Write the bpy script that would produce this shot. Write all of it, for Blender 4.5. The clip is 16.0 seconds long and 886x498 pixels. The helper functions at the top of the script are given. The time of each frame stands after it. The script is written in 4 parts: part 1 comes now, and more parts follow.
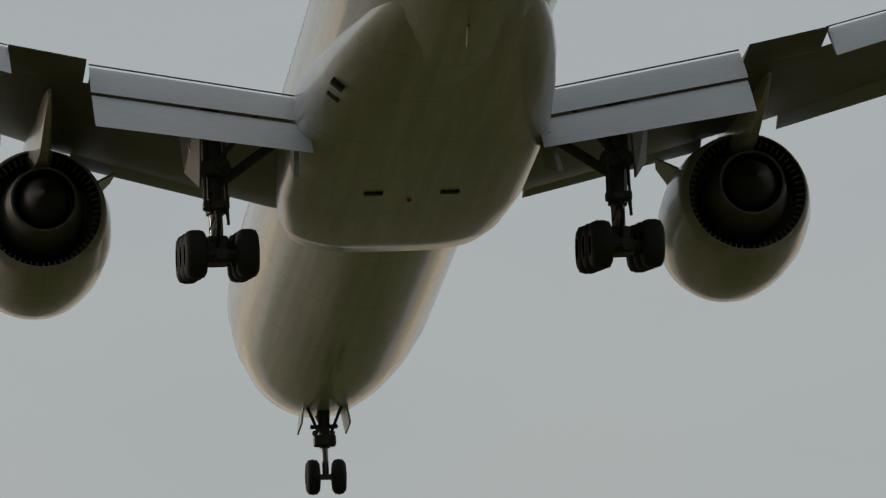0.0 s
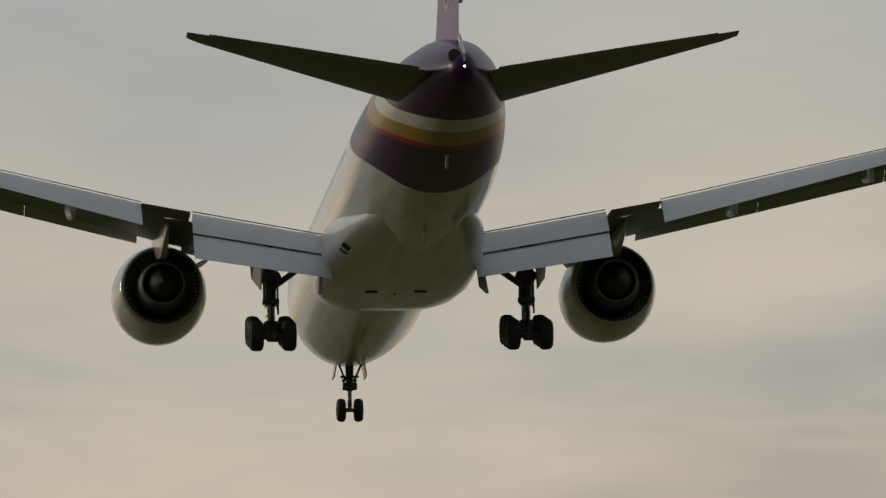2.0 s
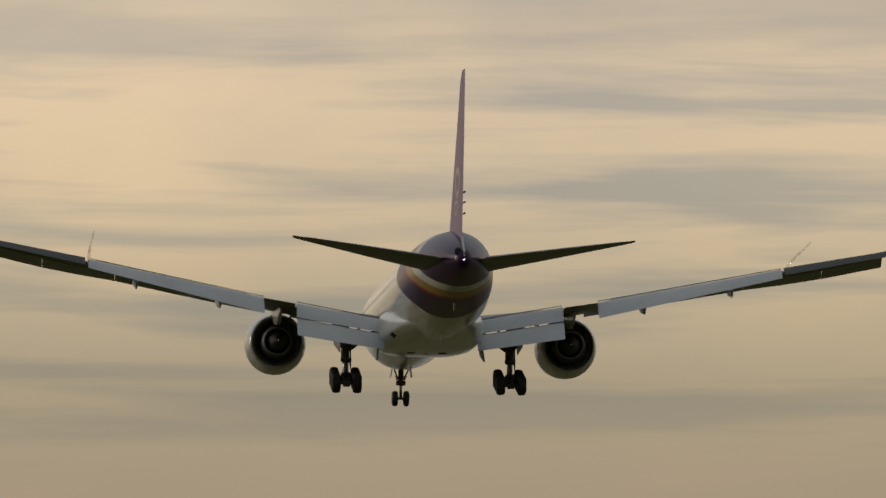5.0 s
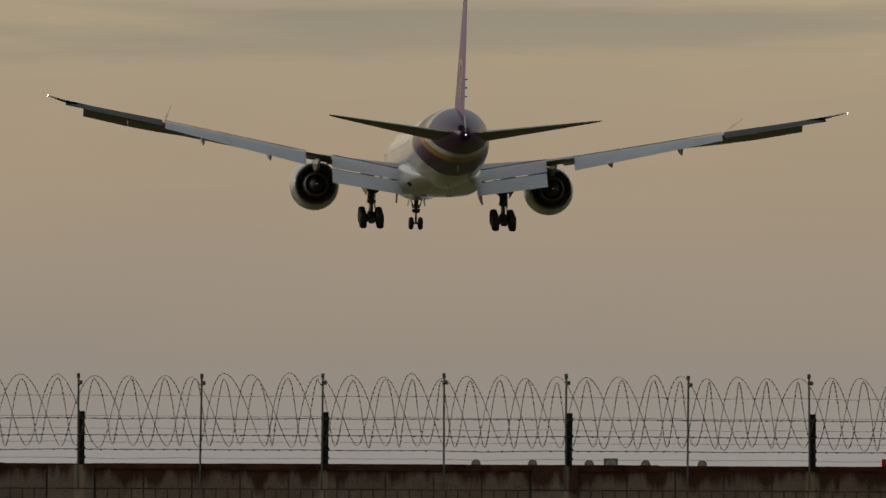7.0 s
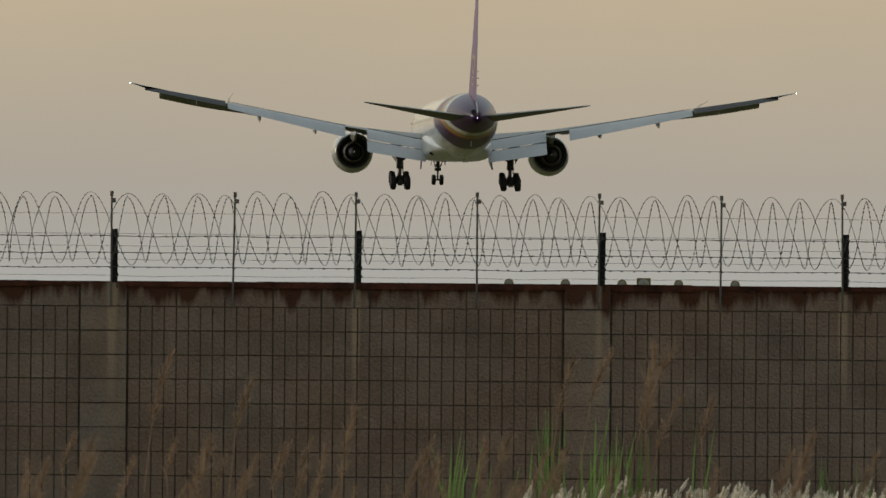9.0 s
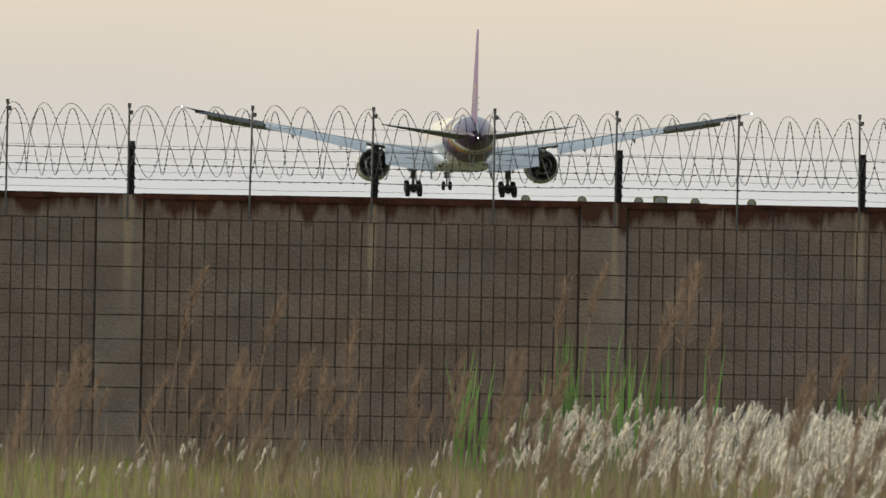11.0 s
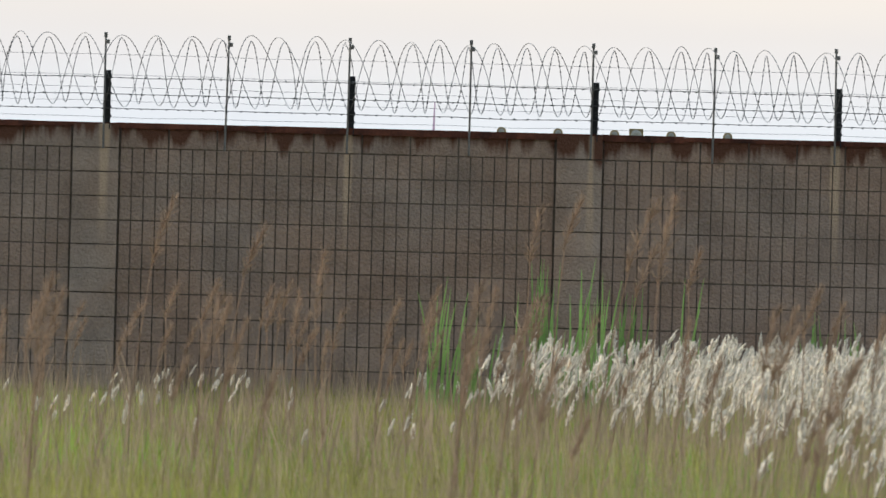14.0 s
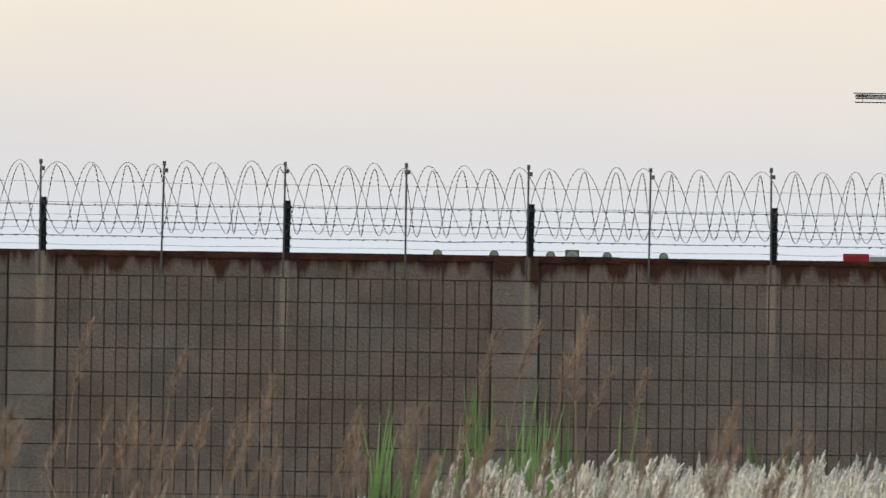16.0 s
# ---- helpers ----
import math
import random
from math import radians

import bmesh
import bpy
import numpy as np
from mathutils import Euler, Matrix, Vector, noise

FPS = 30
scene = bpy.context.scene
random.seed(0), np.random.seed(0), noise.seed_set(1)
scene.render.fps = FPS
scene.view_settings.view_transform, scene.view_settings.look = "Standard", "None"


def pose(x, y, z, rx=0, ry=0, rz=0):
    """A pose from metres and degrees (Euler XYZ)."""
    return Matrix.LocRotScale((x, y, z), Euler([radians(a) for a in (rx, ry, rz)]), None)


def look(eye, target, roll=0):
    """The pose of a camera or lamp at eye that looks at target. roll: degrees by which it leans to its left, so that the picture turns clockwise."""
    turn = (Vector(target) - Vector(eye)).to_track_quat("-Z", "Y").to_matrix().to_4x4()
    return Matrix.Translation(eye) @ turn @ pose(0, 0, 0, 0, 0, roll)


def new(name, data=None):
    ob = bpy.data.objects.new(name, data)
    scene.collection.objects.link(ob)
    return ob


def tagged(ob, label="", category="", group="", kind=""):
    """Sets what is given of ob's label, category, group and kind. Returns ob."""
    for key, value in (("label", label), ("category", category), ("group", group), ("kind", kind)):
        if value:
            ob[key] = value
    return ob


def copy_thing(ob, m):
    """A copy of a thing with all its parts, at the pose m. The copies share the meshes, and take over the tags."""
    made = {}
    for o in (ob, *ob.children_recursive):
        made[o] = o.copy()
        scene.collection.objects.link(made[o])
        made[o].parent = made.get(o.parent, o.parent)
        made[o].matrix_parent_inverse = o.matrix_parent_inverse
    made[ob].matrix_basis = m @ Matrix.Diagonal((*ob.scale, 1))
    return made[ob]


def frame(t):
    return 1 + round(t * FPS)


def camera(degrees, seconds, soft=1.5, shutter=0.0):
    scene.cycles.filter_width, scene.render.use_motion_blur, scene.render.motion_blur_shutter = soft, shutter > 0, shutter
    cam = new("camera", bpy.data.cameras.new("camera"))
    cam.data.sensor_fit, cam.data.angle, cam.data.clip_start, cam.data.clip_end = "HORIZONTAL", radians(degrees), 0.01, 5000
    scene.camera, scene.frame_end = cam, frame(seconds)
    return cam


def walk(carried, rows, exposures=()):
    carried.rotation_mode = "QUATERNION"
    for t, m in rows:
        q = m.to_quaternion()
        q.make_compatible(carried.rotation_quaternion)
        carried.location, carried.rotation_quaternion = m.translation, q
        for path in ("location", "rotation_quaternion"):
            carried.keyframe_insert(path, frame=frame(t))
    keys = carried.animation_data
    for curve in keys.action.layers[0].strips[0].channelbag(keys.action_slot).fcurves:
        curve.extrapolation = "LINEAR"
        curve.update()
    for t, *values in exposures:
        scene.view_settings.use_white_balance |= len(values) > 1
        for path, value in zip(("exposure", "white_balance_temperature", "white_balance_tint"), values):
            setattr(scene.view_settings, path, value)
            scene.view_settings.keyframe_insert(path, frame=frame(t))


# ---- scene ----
# The camera: a long lens on a stand, 1.45 m over the field, turning after the aircraft.
LENS = 5.829
EYE = (0.0, 0.0, 1.45)
CAMERA_ROWS = [
    (0.0, 105.2743, -0.1240, -1.5000),
    (0.5, 102.5456, -0.3301, -1.4742),
    (1.0, 100.9213, -0.2773, -1.1613),
    (1.5, 99.7057, -0.2961, -1.0498),
    (2.0, 98.8010, -0.3383, -1.0093),
    (2.5, 98.1483, -0.4741, -0.7577),
    (3.0, 97.3714, -0.0291, -0.5917),
    (3.5, 96.6386, -0.3155, -0.5588),
    (6.0, 93.4626, -0.2615, -0.3794),
    (6.2, 93.1175, -0.2612, -0.4137),
    (6.5, 92.7847, -0.3623, -0.3738),
    (7.0, 92.3818, -0.2603, -0.1774),
    (7.5, 92.1482, -0.2673, -0.1521),
    (8.0, 91.8632, -0.2616, -0.1120),
    (8.5, 91.5031, -0.6787, -0.0660),
    (9.0, 91.1892, -0.4734, 0.0361),
    (9.5, 91.0920, -0.4750, 0.0959),
    (10.0, 90.8753, -0.7860, 0.2132),
    (12.4, 90.3610, -1.1782, 0.0941),
    (12.5, 90.3186, -1.0916, 0.1682),
    (13.0, 90.2309, -1.1915, 0.1057),
    (13.5, 90.2876, -1.4954, -0.0502),
    (14.0, 90.1844, -1.4939, -0.0301),
    (14.5, 90.3342, -0.8802, -0.0229),
    (15.0, 90.6895, -0.6694, -0.1483),
    (15.5, 90.8990, -0.9756, -0.2560),
    (16.0, 91.0012, -0.8701, -0.4412),
]
FLIGHT_ROWS = [
    (0.0, 5.200, 227.228, 63.440, 1.589, -3.032, 3.829),
    (0.5, 4.975, 262.824, 61.265, 1.287, -2.705, 3.710),
    (1.0, 4.750, 298.137, 59.100, 1.068, -2.279, 3.608),
    (1.5, 4.525, 333.287, 56.945, 0.921, -1.807, 3.523),
    (2.0, 4.300, 368.352, 54.800, 0.832, -1.329, 3.452),
    (2.5, 4.075, 403.380, 52.665, 0.792, -0.874, 3.396),
    (3.0, 3.850, 438.404, 50.540, 0.789, -0.466, 3.353),
    (3.5, 3.625, 473.449, 48.425, 0.814, -0.117, 3.321),
    (6.0, 2.552, 649.458, 37.999, 1.134, 0.580, 3.188),
    (6.5, 2.074, 684.871, 35.876, 1.106, 0.805, 3.198),
    (7.0, 1.591, 720.366, 33.834, 1.149, 0.807, 3.291),
    (7.5, 1.437, 755.944, 31.767, 1.193, 0.540, 3.264),
    (8.0, 1.160, 791.611, 29.802, 1.207, 0.268, 3.265),
    (8.5, 0.808, 827.375, 27.863, 1.206, 0.265, 3.258),
    (9.0, 0.434, 863.232, 26.032, 1.165, 0.334, 3.257),
    (9.5, 0.217, 899.161, 24.380, 1.064, 0.387, 3.181),
    (10.0, -0.145, 935.207, 22.551, 1.131, 0.231, 3.153),
    (12.4, -1.272, 1109.512, 14.422, 0.685, -1.080, 2.587),
    (12.8, -1.475, 1137.876, 12.591, 1.011, -0.000, 2.345),
    (13.0, -1.545, 1151.956, 12.033, 1.167, -0.000, 2.218),
    (13.3, -1.729, 1172.986, 10.924, 1.400, -0.000, 2.027),
    (13.7, -1.891, 1200.858, 9.299, 1.769, -0.000, 1.773),
    (14.2, -2.112, 1235.428, 8.287, 2.231, -0.000, 1.455),
    (14.6, -2.224, 1262.868, 7.932, 2.600, -0.000, 1.200),
    (15.3, -2.524, 1308.868, 6.732, 2.400, -0.000, 0.800),
    (16.0, -2.724, 1352.868, 6.032, 1.200, -0.000, 0.400),
]
EXPOSURES = [
    (0.0, 0.05, 6250, 10), (3.5, 0.05, 6300, 10), (6.0, 0.0, 6500, 10), (7.5, 0.05, 6400, 9), (8.5, 0.32, 6300, 5),
    (9.0, 0.52, 6200, 4), (9.5, 0.68, 6100, 4), (10.0, 0.9, 6050, 4), (12.4, 1.62, 5650, 7), (14.0, 1.7, 5500, 7), (16.0, 1.5, 5400, 7),
]
cam = camera(LENS, 16.0, soft=1.25)
cam.data.dof.use_dof, cam.data.dof.focus_distance, cam.data.dof.aperture_fstop = True, 140.0, 18.0
walk(cam, [(t, pose(*EYE, a, b, c)) for t, a, b, c in CAMERA_ROWS], EXPOSURES)

# ---- world and light ----
SUN_AZIMUTH, SUN_HEIGHT = -62.0, 9.0   # degrees from +y to the right, and above the horizon


def fill_ramp(node, stops):
    """Stops in rising order: place and grey value or colour."""
    el = node.color_ramp.elements
    while len(el) < len(stops):
        el.new(0.5)
    for e, (p, c) in zip(el, stops):
        e.position, e.color = p, ((c, c, c) if isinstance(c, float) else tuple(c)) + (1.0,)


def make_world():
    world = bpy.data.worlds.new("evening_sky")
    scene.world = world
    world.use_nodes = True
    nt = world.node_tree
    nt.nodes.clear()
    N, L = nt.nodes.new, nt.links.new
    out, bg = N("ShaderNodeOutputWorld"), N("ShaderNodeBackground")
    sky = N("ShaderNodeTexSky")
    sky.sky_type, sky.sun_disc = "NISHITA", False
    sky.sun_elevation, sky.sun_rotation = radians(SUN_HEIGHT), radians(SUN_AZIMUTH)
    sky.air_density, sky.dust_density = 1.5, 3.0
    coord, sep = N("ShaderNodeTexCoord"), N("ShaderNodeSeparateXYZ")
    L(coord.outputs["Generated"], sep.inputs[0])
    # the cloud deck's colour by height over the horizon
    rng, ramp = N("ShaderNodeMapRange"), N("ShaderNodeValToRGB")
    rng.inputs["From Min"].default_value, rng.inputs["From Max"].default_value = 0.0, 0.3
    L(sep.outputs["Z"], rng.inputs["Value"])
    L(rng.outputs[0], ramp.inputs[0])
    stops = [(0.0, (.29, .288, .28)), (0.05, (.30, .285, .264)), (.095, (.312, .266, .222)), (.174, (.39, .305, .21)), (.233, (.40, .33, .225)),
             (.302, (.63, .50, .34)), (.35, (.68, .54, .385)), (.40, (.56, .48, .375)), (.46, (.505, .46, .385)), (.52, (.485, .447, .385)), (.56, (.45, .43, .385)), (.63, (.41, .415, .395)), (.86, (.405, .425, .415)), (1.0, (.39, .415, .42))]
    fill_ramp(ramp, stops)
    # flat streaks of cloud, long across and thin in height, and soft banks
    def streak(scale, detail, lo, hi, a, b, start=(0, 0, 0)):
        mp, nz, mr = N("ShaderNodeMapping"), N("ShaderNodeTexNoise"), N("ShaderNodeMapRange")
        mp.inputs["Scale"].default_value, mp.inputs["Location"].default_value = scale, start
        nz.inputs["Scale"].default_value, nz.inputs["Detail"].default_value, nz.inputs["Roughness"].default_value = 1.0, detail, 0.55
        nz.inputs["Distortion"].default_value = 0.25
        mr.inputs["From Min"].default_value, mr.inputs["From Max"].default_value = lo, hi
        mr.inputs["To Min"].default_value, mr.inputs["To Max"].default_value = a, b
        L(coord.outputs["Generated"], mp.inputs[0]); L(mp.outputs[0], nz.inputs["Vector"]); L(nz.outputs["Fac"], mr.inputs["Value"])
        return mr.outputs[0]
    thin = streak((13, 13, 165), 5, .44, .60, 0.0, 1.0, (.7, 0.0, .4))
    grey = streak((9, 9, 34), 4, .43, .62, 0.0, 1.0, (5.2, 0.0, 3.1))
    bank = streak((14, 14, 34), 4, .38, .66, 0.0, 1.0)
    # streaks show between 4 and 11 degrees only
    win = N("ShaderNodeValToRGB")
    fill_ramp(win, [(0.0, .0), (.19, .02), (.235, .7), (.31, .9), (.355, .8), (.385, .15), (.55, .05), (.7, .0)])
    L(rng.outputs[0], win.inputs[0])
    amount = N("ShaderNodeMath"); amount.operation = "MULTIPLY"
    L(thin, amount.inputs[0]); L(win.outputs[0], amount.inputs[1])
    tint = N("ShaderNodeMixRGB"); tint.blend_type = "MULTIPLY"; tint.inputs[2].default_value = (.60, .70, .86, 1)
    L(amount.outputs[0], tint.inputs[0]); L(ramp.outputs[0], tint.inputs[1])
    # broader grey banks over them
    band, veil = N("ShaderNodeValToRGB"), N("ShaderNodeMath")
    fill_ramp(band, [(0.0, .0), (.34, .1), (.41, .85), (.47, .8), (.53, .3), (.68, .05), (1.0, .05)])
    L(rng.outputs[0], band.inputs[0])
    veil.operation = "MULTIPLY"
    L(grey, veil.inputs[0]); L(band.outputs[0], veil.inputs[1])
    bluish = N("ShaderNodeMixRGB"); bluish.blend_type = "MULTIPLY"; bluish.inputs[2].default_value = (.66, .70, .77, 1)
    L(veil.outputs[0], bluish.inputs[0]); L(tint.outputs[0], bluish.inputs[1])
    soft = N("ShaderNodeMixRGB"); soft.blend_type = "MULTIPLY"; soft.inputs[2].default_value = (1.22, 1.16, 1.06, 1)
    low = N("ShaderNodeValToRGB")
    fill_ramp(low, [(0.0, .15), (.2, .25), (.33, 1.0), (.55, .9), (.66, .2), (1.0, .1)])
    L(rng.outputs[0], low.inputs[0])
    banks = N("ShaderNodeMath"); banks.operation = "MULTIPLY"
    L(bank, banks.inputs[0]); L(low.outputs[0], banks.inputs[1])
    L(banks.outputs[0], soft.inputs[0]); L(bluish.outputs[0], soft.inputs[1])
    dim = N("ShaderNodeMixRGB"); dim.blend_type = "MULTIPLY"; dim.inputs[0].default_value = 1; dim.inputs[2].default_value = (.06, .06, .06, 1)
    L(sky.outputs[0], dim.inputs[1])
    mix = N("ShaderNodeMixRGB"); mix.inputs[0].default_value = 0.93
    L(dim.outputs[0], mix.inputs[1]); L(soft.outputs[0], mix.inputs[2])
    # the sky is brightest towards the low sun and fades behind
    east = N("ShaderNodeMapRange"); east.interpolation_type = "SMOOTHSTEP"
    east.inputs["From Min"].default_value, east.inputs["From Max"].default_value = -.75, .55
    east.inputs["To Min"].default_value = 0.40
    L(sep.outputs["Y"], east.inputs["Value"])
    fade = N("ShaderNodeVectorMath"); fade.operation = "SCALE"
    L(mix.outputs[0], fade.inputs[0]); L(east.outputs[0], fade.inputs["Scale"])
    L(fade.outputs[0], bg.inputs["Color"])
    bg.inputs["Strength"].default_value = 1.0
    L(bg.outputs[0], out.inputs[0])


make_world()
sun = new("sun", bpy.data.lights.new("sun", "SUN"))
sun.data.energy, sun.data.angle, sun.data.color = 0.7, radians(14), (1.0, .86, .68)
_a, _h = radians(SUN_AZIMUTH), radians(SUN_HEIGHT)
sun.matrix_world = look((0, 0, 50), (-math.sin(_a) * math.cos(_h), -math.cos(_a) * math.cos(_h), 50 - math.sin(_h)))


# ---- materials ----
def material(name, color, rough=0.5, metal=0.0, coat=0.0, dark=0.75, scale=3.0, fine=40.0, bump=0.0, stretch=(1, 1, 1), vary=0.0, island=0.0, emit=None):
    """Base colour broken by two scales of noise; vary: by object; island: by loose piece."""
    m = bpy.data.materials.new(name)
    m.use_nodes = True
    nt = m.node_tree
    N, L = nt.nodes.new, nt.links.new
    b = nt.nodes["Principled BSDF"]
    b.inputs["Roughness"].default_value, b.inputs["Metallic"].default_value = rough, metal
    b.inputs["Coat Weight"].default_value, b.inputs["Coat Roughness"].default_value = coat, 0.08
    if emit:
        b.inputs["Emission Color"].default_value, b.inputs["Emission Strength"].default_value = (*emit[0], 1), emit[1]
    tc, mp = N("ShaderNodeTexCoord"), N("ShaderNodeMapping")
    mp.inputs["Scale"].default_value = stretch
    L(tc.outputs["Object"], mp.inputs[0])
    n1, n2 = N("ShaderNodeTexNoise"), N("ShaderNodeTexNoise")
    n1.inputs["Scale"].default_value, n1.inputs["Detail"].default_value = scale, 4
    n2.inputs["Scale"].default_value, n2.inputs["Detail"].default_value = fine, 3
    L(mp.outputs[0], n1.inputs["Vector"]); L(mp.outputs[0], n2.inputs["Vector"])
    add = N("ShaderNodeMath"); add.operation = "MULTIPLY_ADD"; add.inputs[1].default_value = 0.5
    L(n2.outputs["Fac"], add.inputs[0]); L(n1.outputs["Fac"], add.inputs[2])
    r = N("ShaderNodeMapRange")
    r.inputs["From Min"].default_value, r.inputs["From Max"].default_value = .5, 1.0
    r.inputs["To Min"].default_value, r.inputs["To Max"].default_value = dark, 2 - dark if dark > .5 else 1.5
    L(add.outputs[0], r.inputs["Value"])
    val = r.outputs[0]
    for amount, node, socket in ((vary, "ShaderNodeObjectInfo", "Random"), (island, "ShaderNodeNewGeometry", "Random Per Island")):
        if amount:
            o, q, w = N(node), N("ShaderNodeMapRange"), N("ShaderNodeMath")
            q.inputs["To Min"].default_value, q.inputs["To Max"].default_value = 1 - amount, 1 + amount
            L(o.outputs[socket], q.inputs["Value"])
            w.operation = "MULTIPLY"
            L(val, w.inputs[0]); L(q.outputs[0], w.inputs[1])
            val = w.outputs[0]
    mul = N("ShaderNodeVectorMath"); mul.operation = "SCALE"
    mul.inputs[0].default_value = color[:3]
    L(val, mul.inputs["Scale"])
    L(mul.outputs[0], b.inputs["Base Color"])
    if bump:
        bp = N("ShaderNodeBump"); bp.inputs["Strength"].default_value, bp.inputs["Distance"].default_value = bump, 0.02
        L(n2.outputs["Fac"], bp.inputs["Height"]); L(bp.outputs[0], b.inputs["Normal"])
    return m


def node_set(m):
    return m.node_tree.nodes.new, m.node_tree.links.new, m.node_tree.nodes["Principled BSDF"]


WHITE = material("white_paint", (.64, .63, .60), .28, coat=.5, dark=.86, stretch=(1, .15, 1), scale=.35, fine=5)
GREY = material("grey_paint", (.42, .44, .46), .38, coat=.2, dark=.88, scale=.5, fine=6, stretch=(.3, 1, 1))
# darker than the skin's own grey: underside shade is put into the colour
WING = material("shaded_wing_skin", (.17, .17, .16), .42, dark=.82, scale=.5, fine=7)
FLAP = material("flap_paint", (.60, .62, .65), .4, dark=.9, scale=.5, fine=8, stretch=(.4, 1, 1))
# aileron colour has the shade of the outer wing's underside painted in
AILERON = material("shaded_aileron_grey", (.05, .05, .052), .65, dark=.85, scale=.6, fine=6)
DUCT = material("duct_liner", (.13, .13, .13), .4, metal=.4, dark=.7, scale=3, fine=20)
DARK = material("dark_recess", (.03, .03, .03), .7)
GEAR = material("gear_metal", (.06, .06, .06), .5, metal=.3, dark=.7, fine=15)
OLEO = material("polished_steel", (.22, .22, .22), .3, metal=1.0)
RUBBER = material("tyre_rubber", (.018, .018, .018), .75, fine=20)
NACELLE = material("nacelle_paint", (.54, .54, .52), .26, coat=.5, dark=.9, scale=.6, fine=6)
TITAN = material("hot_titanium", (.15, .145, .14), .42, metal=.4, dark=.7, scale=2)
PURPLE = material("purple_paint", (.085, .025, .12), .25, coat=.6, dark=.9, scale=.5, fine=5)
FIN = material("fin_paint", (.19, .095, .22), .45, coat=.0, dark=.85, scale=.25, fine=3)
LAMP = material("lamp_glass", (.9, .9, .9), .2, emit=((1, .97, .9), 4))
EMBLEM = material("gold_paint", (.40, .28, .19), .35, dark=.85, scale=.5, fine=4)
GLASS = material("window_pane", (.20, .21, .22), .1)


def livery():
    """White body with purple, red, gold and white bands sweeping round the tail."""
    m = material("livery_paint", (.72, .72, .70), .27, coat=.0, stretch=(1, .12, 1), dark=.9, scale=.35, fine=5)
    N, L, b = node_set(m)
    link = b.inputs["Base Color"].links[0]
    base = link.from_socket
    tc, sep = N("ShaderNodeTexCoord"), N("ShaderNodeSeparateXYZ")
    L(tc.outputs["Object"], sep.inputs[0])
    up = N("ShaderNodeMapRange"); up.interpolation_type = "SMOOTHSTEP"
    up.inputs["From Min"].default_value, up.inputs["From Max"].default_value = 3.5, 6.7
    up.inputs["To Min"].default_value, up.inputs["To Max"].default_value = 0, 7.2
    L(sep.outputs["Z"], up.inputs["Value"])
    s = N("ShaderNodeMath"); s.operation = "SUBTRACT"
    L(sep.outputs["Y"], s.inputs[0]); L(up.outputs[0], s.inputs[1])
    mr = N("ShaderNodeMapRange")
    mr.inputs["From Min"].default_value, mr.inputs["From Max"].default_value = -20.8, -36.0
    L(s.outputs[0], mr.inputs["Value"])
    ramp = N("ShaderNodeValToRGB"); ramp.color_ramp.interpolation = "CONSTANT"
    el = ramp.color_ramp.elements
    purple, red, gold, white = (.046, .008, .064, 1), (.30, .010, .035, 1), (.40, .25, .045, 1), (.62, .61, .57, 1)
    rows = [(0, (1, 1, 1, 1)), (.02, purple), (.43, red), (.482, gold), (.634, white), (.78, purple)]
    while len(el) < len(rows):
        el.new(.5)
    for e, (p, c) in zip(el, rows):
        e.position, e.color = p, c
    L(mr.outputs[0], ramp.inputs[0])
    aft = N("ShaderNodeMath"); aft.operation = "GREATER_THAN"; aft.inputs[1].default_value = .02
    L(mr.outputs[0], aft.inputs[0])
    mix = N("ShaderNodeMixRGB")
    L(aft.outputs[0], mix.inputs[0]); L(base, mix.inputs[1]); L(ramp.outputs[0], mix.inputs[2])
    L(mix.outputs[0], b.inputs["Base Color"])
    b.inputs["Specular IOR Level"].default_value = .25
    gloss = N("ShaderNodeMapRange")
    gloss.inputs["To Min"].default_value, gloss.inputs["To Max"].default_value = .12, .3
    L(aft.outputs[0], gloss.inputs["Value"]); L(gloss.outputs[0], b.inputs["Roughness"])
    return m


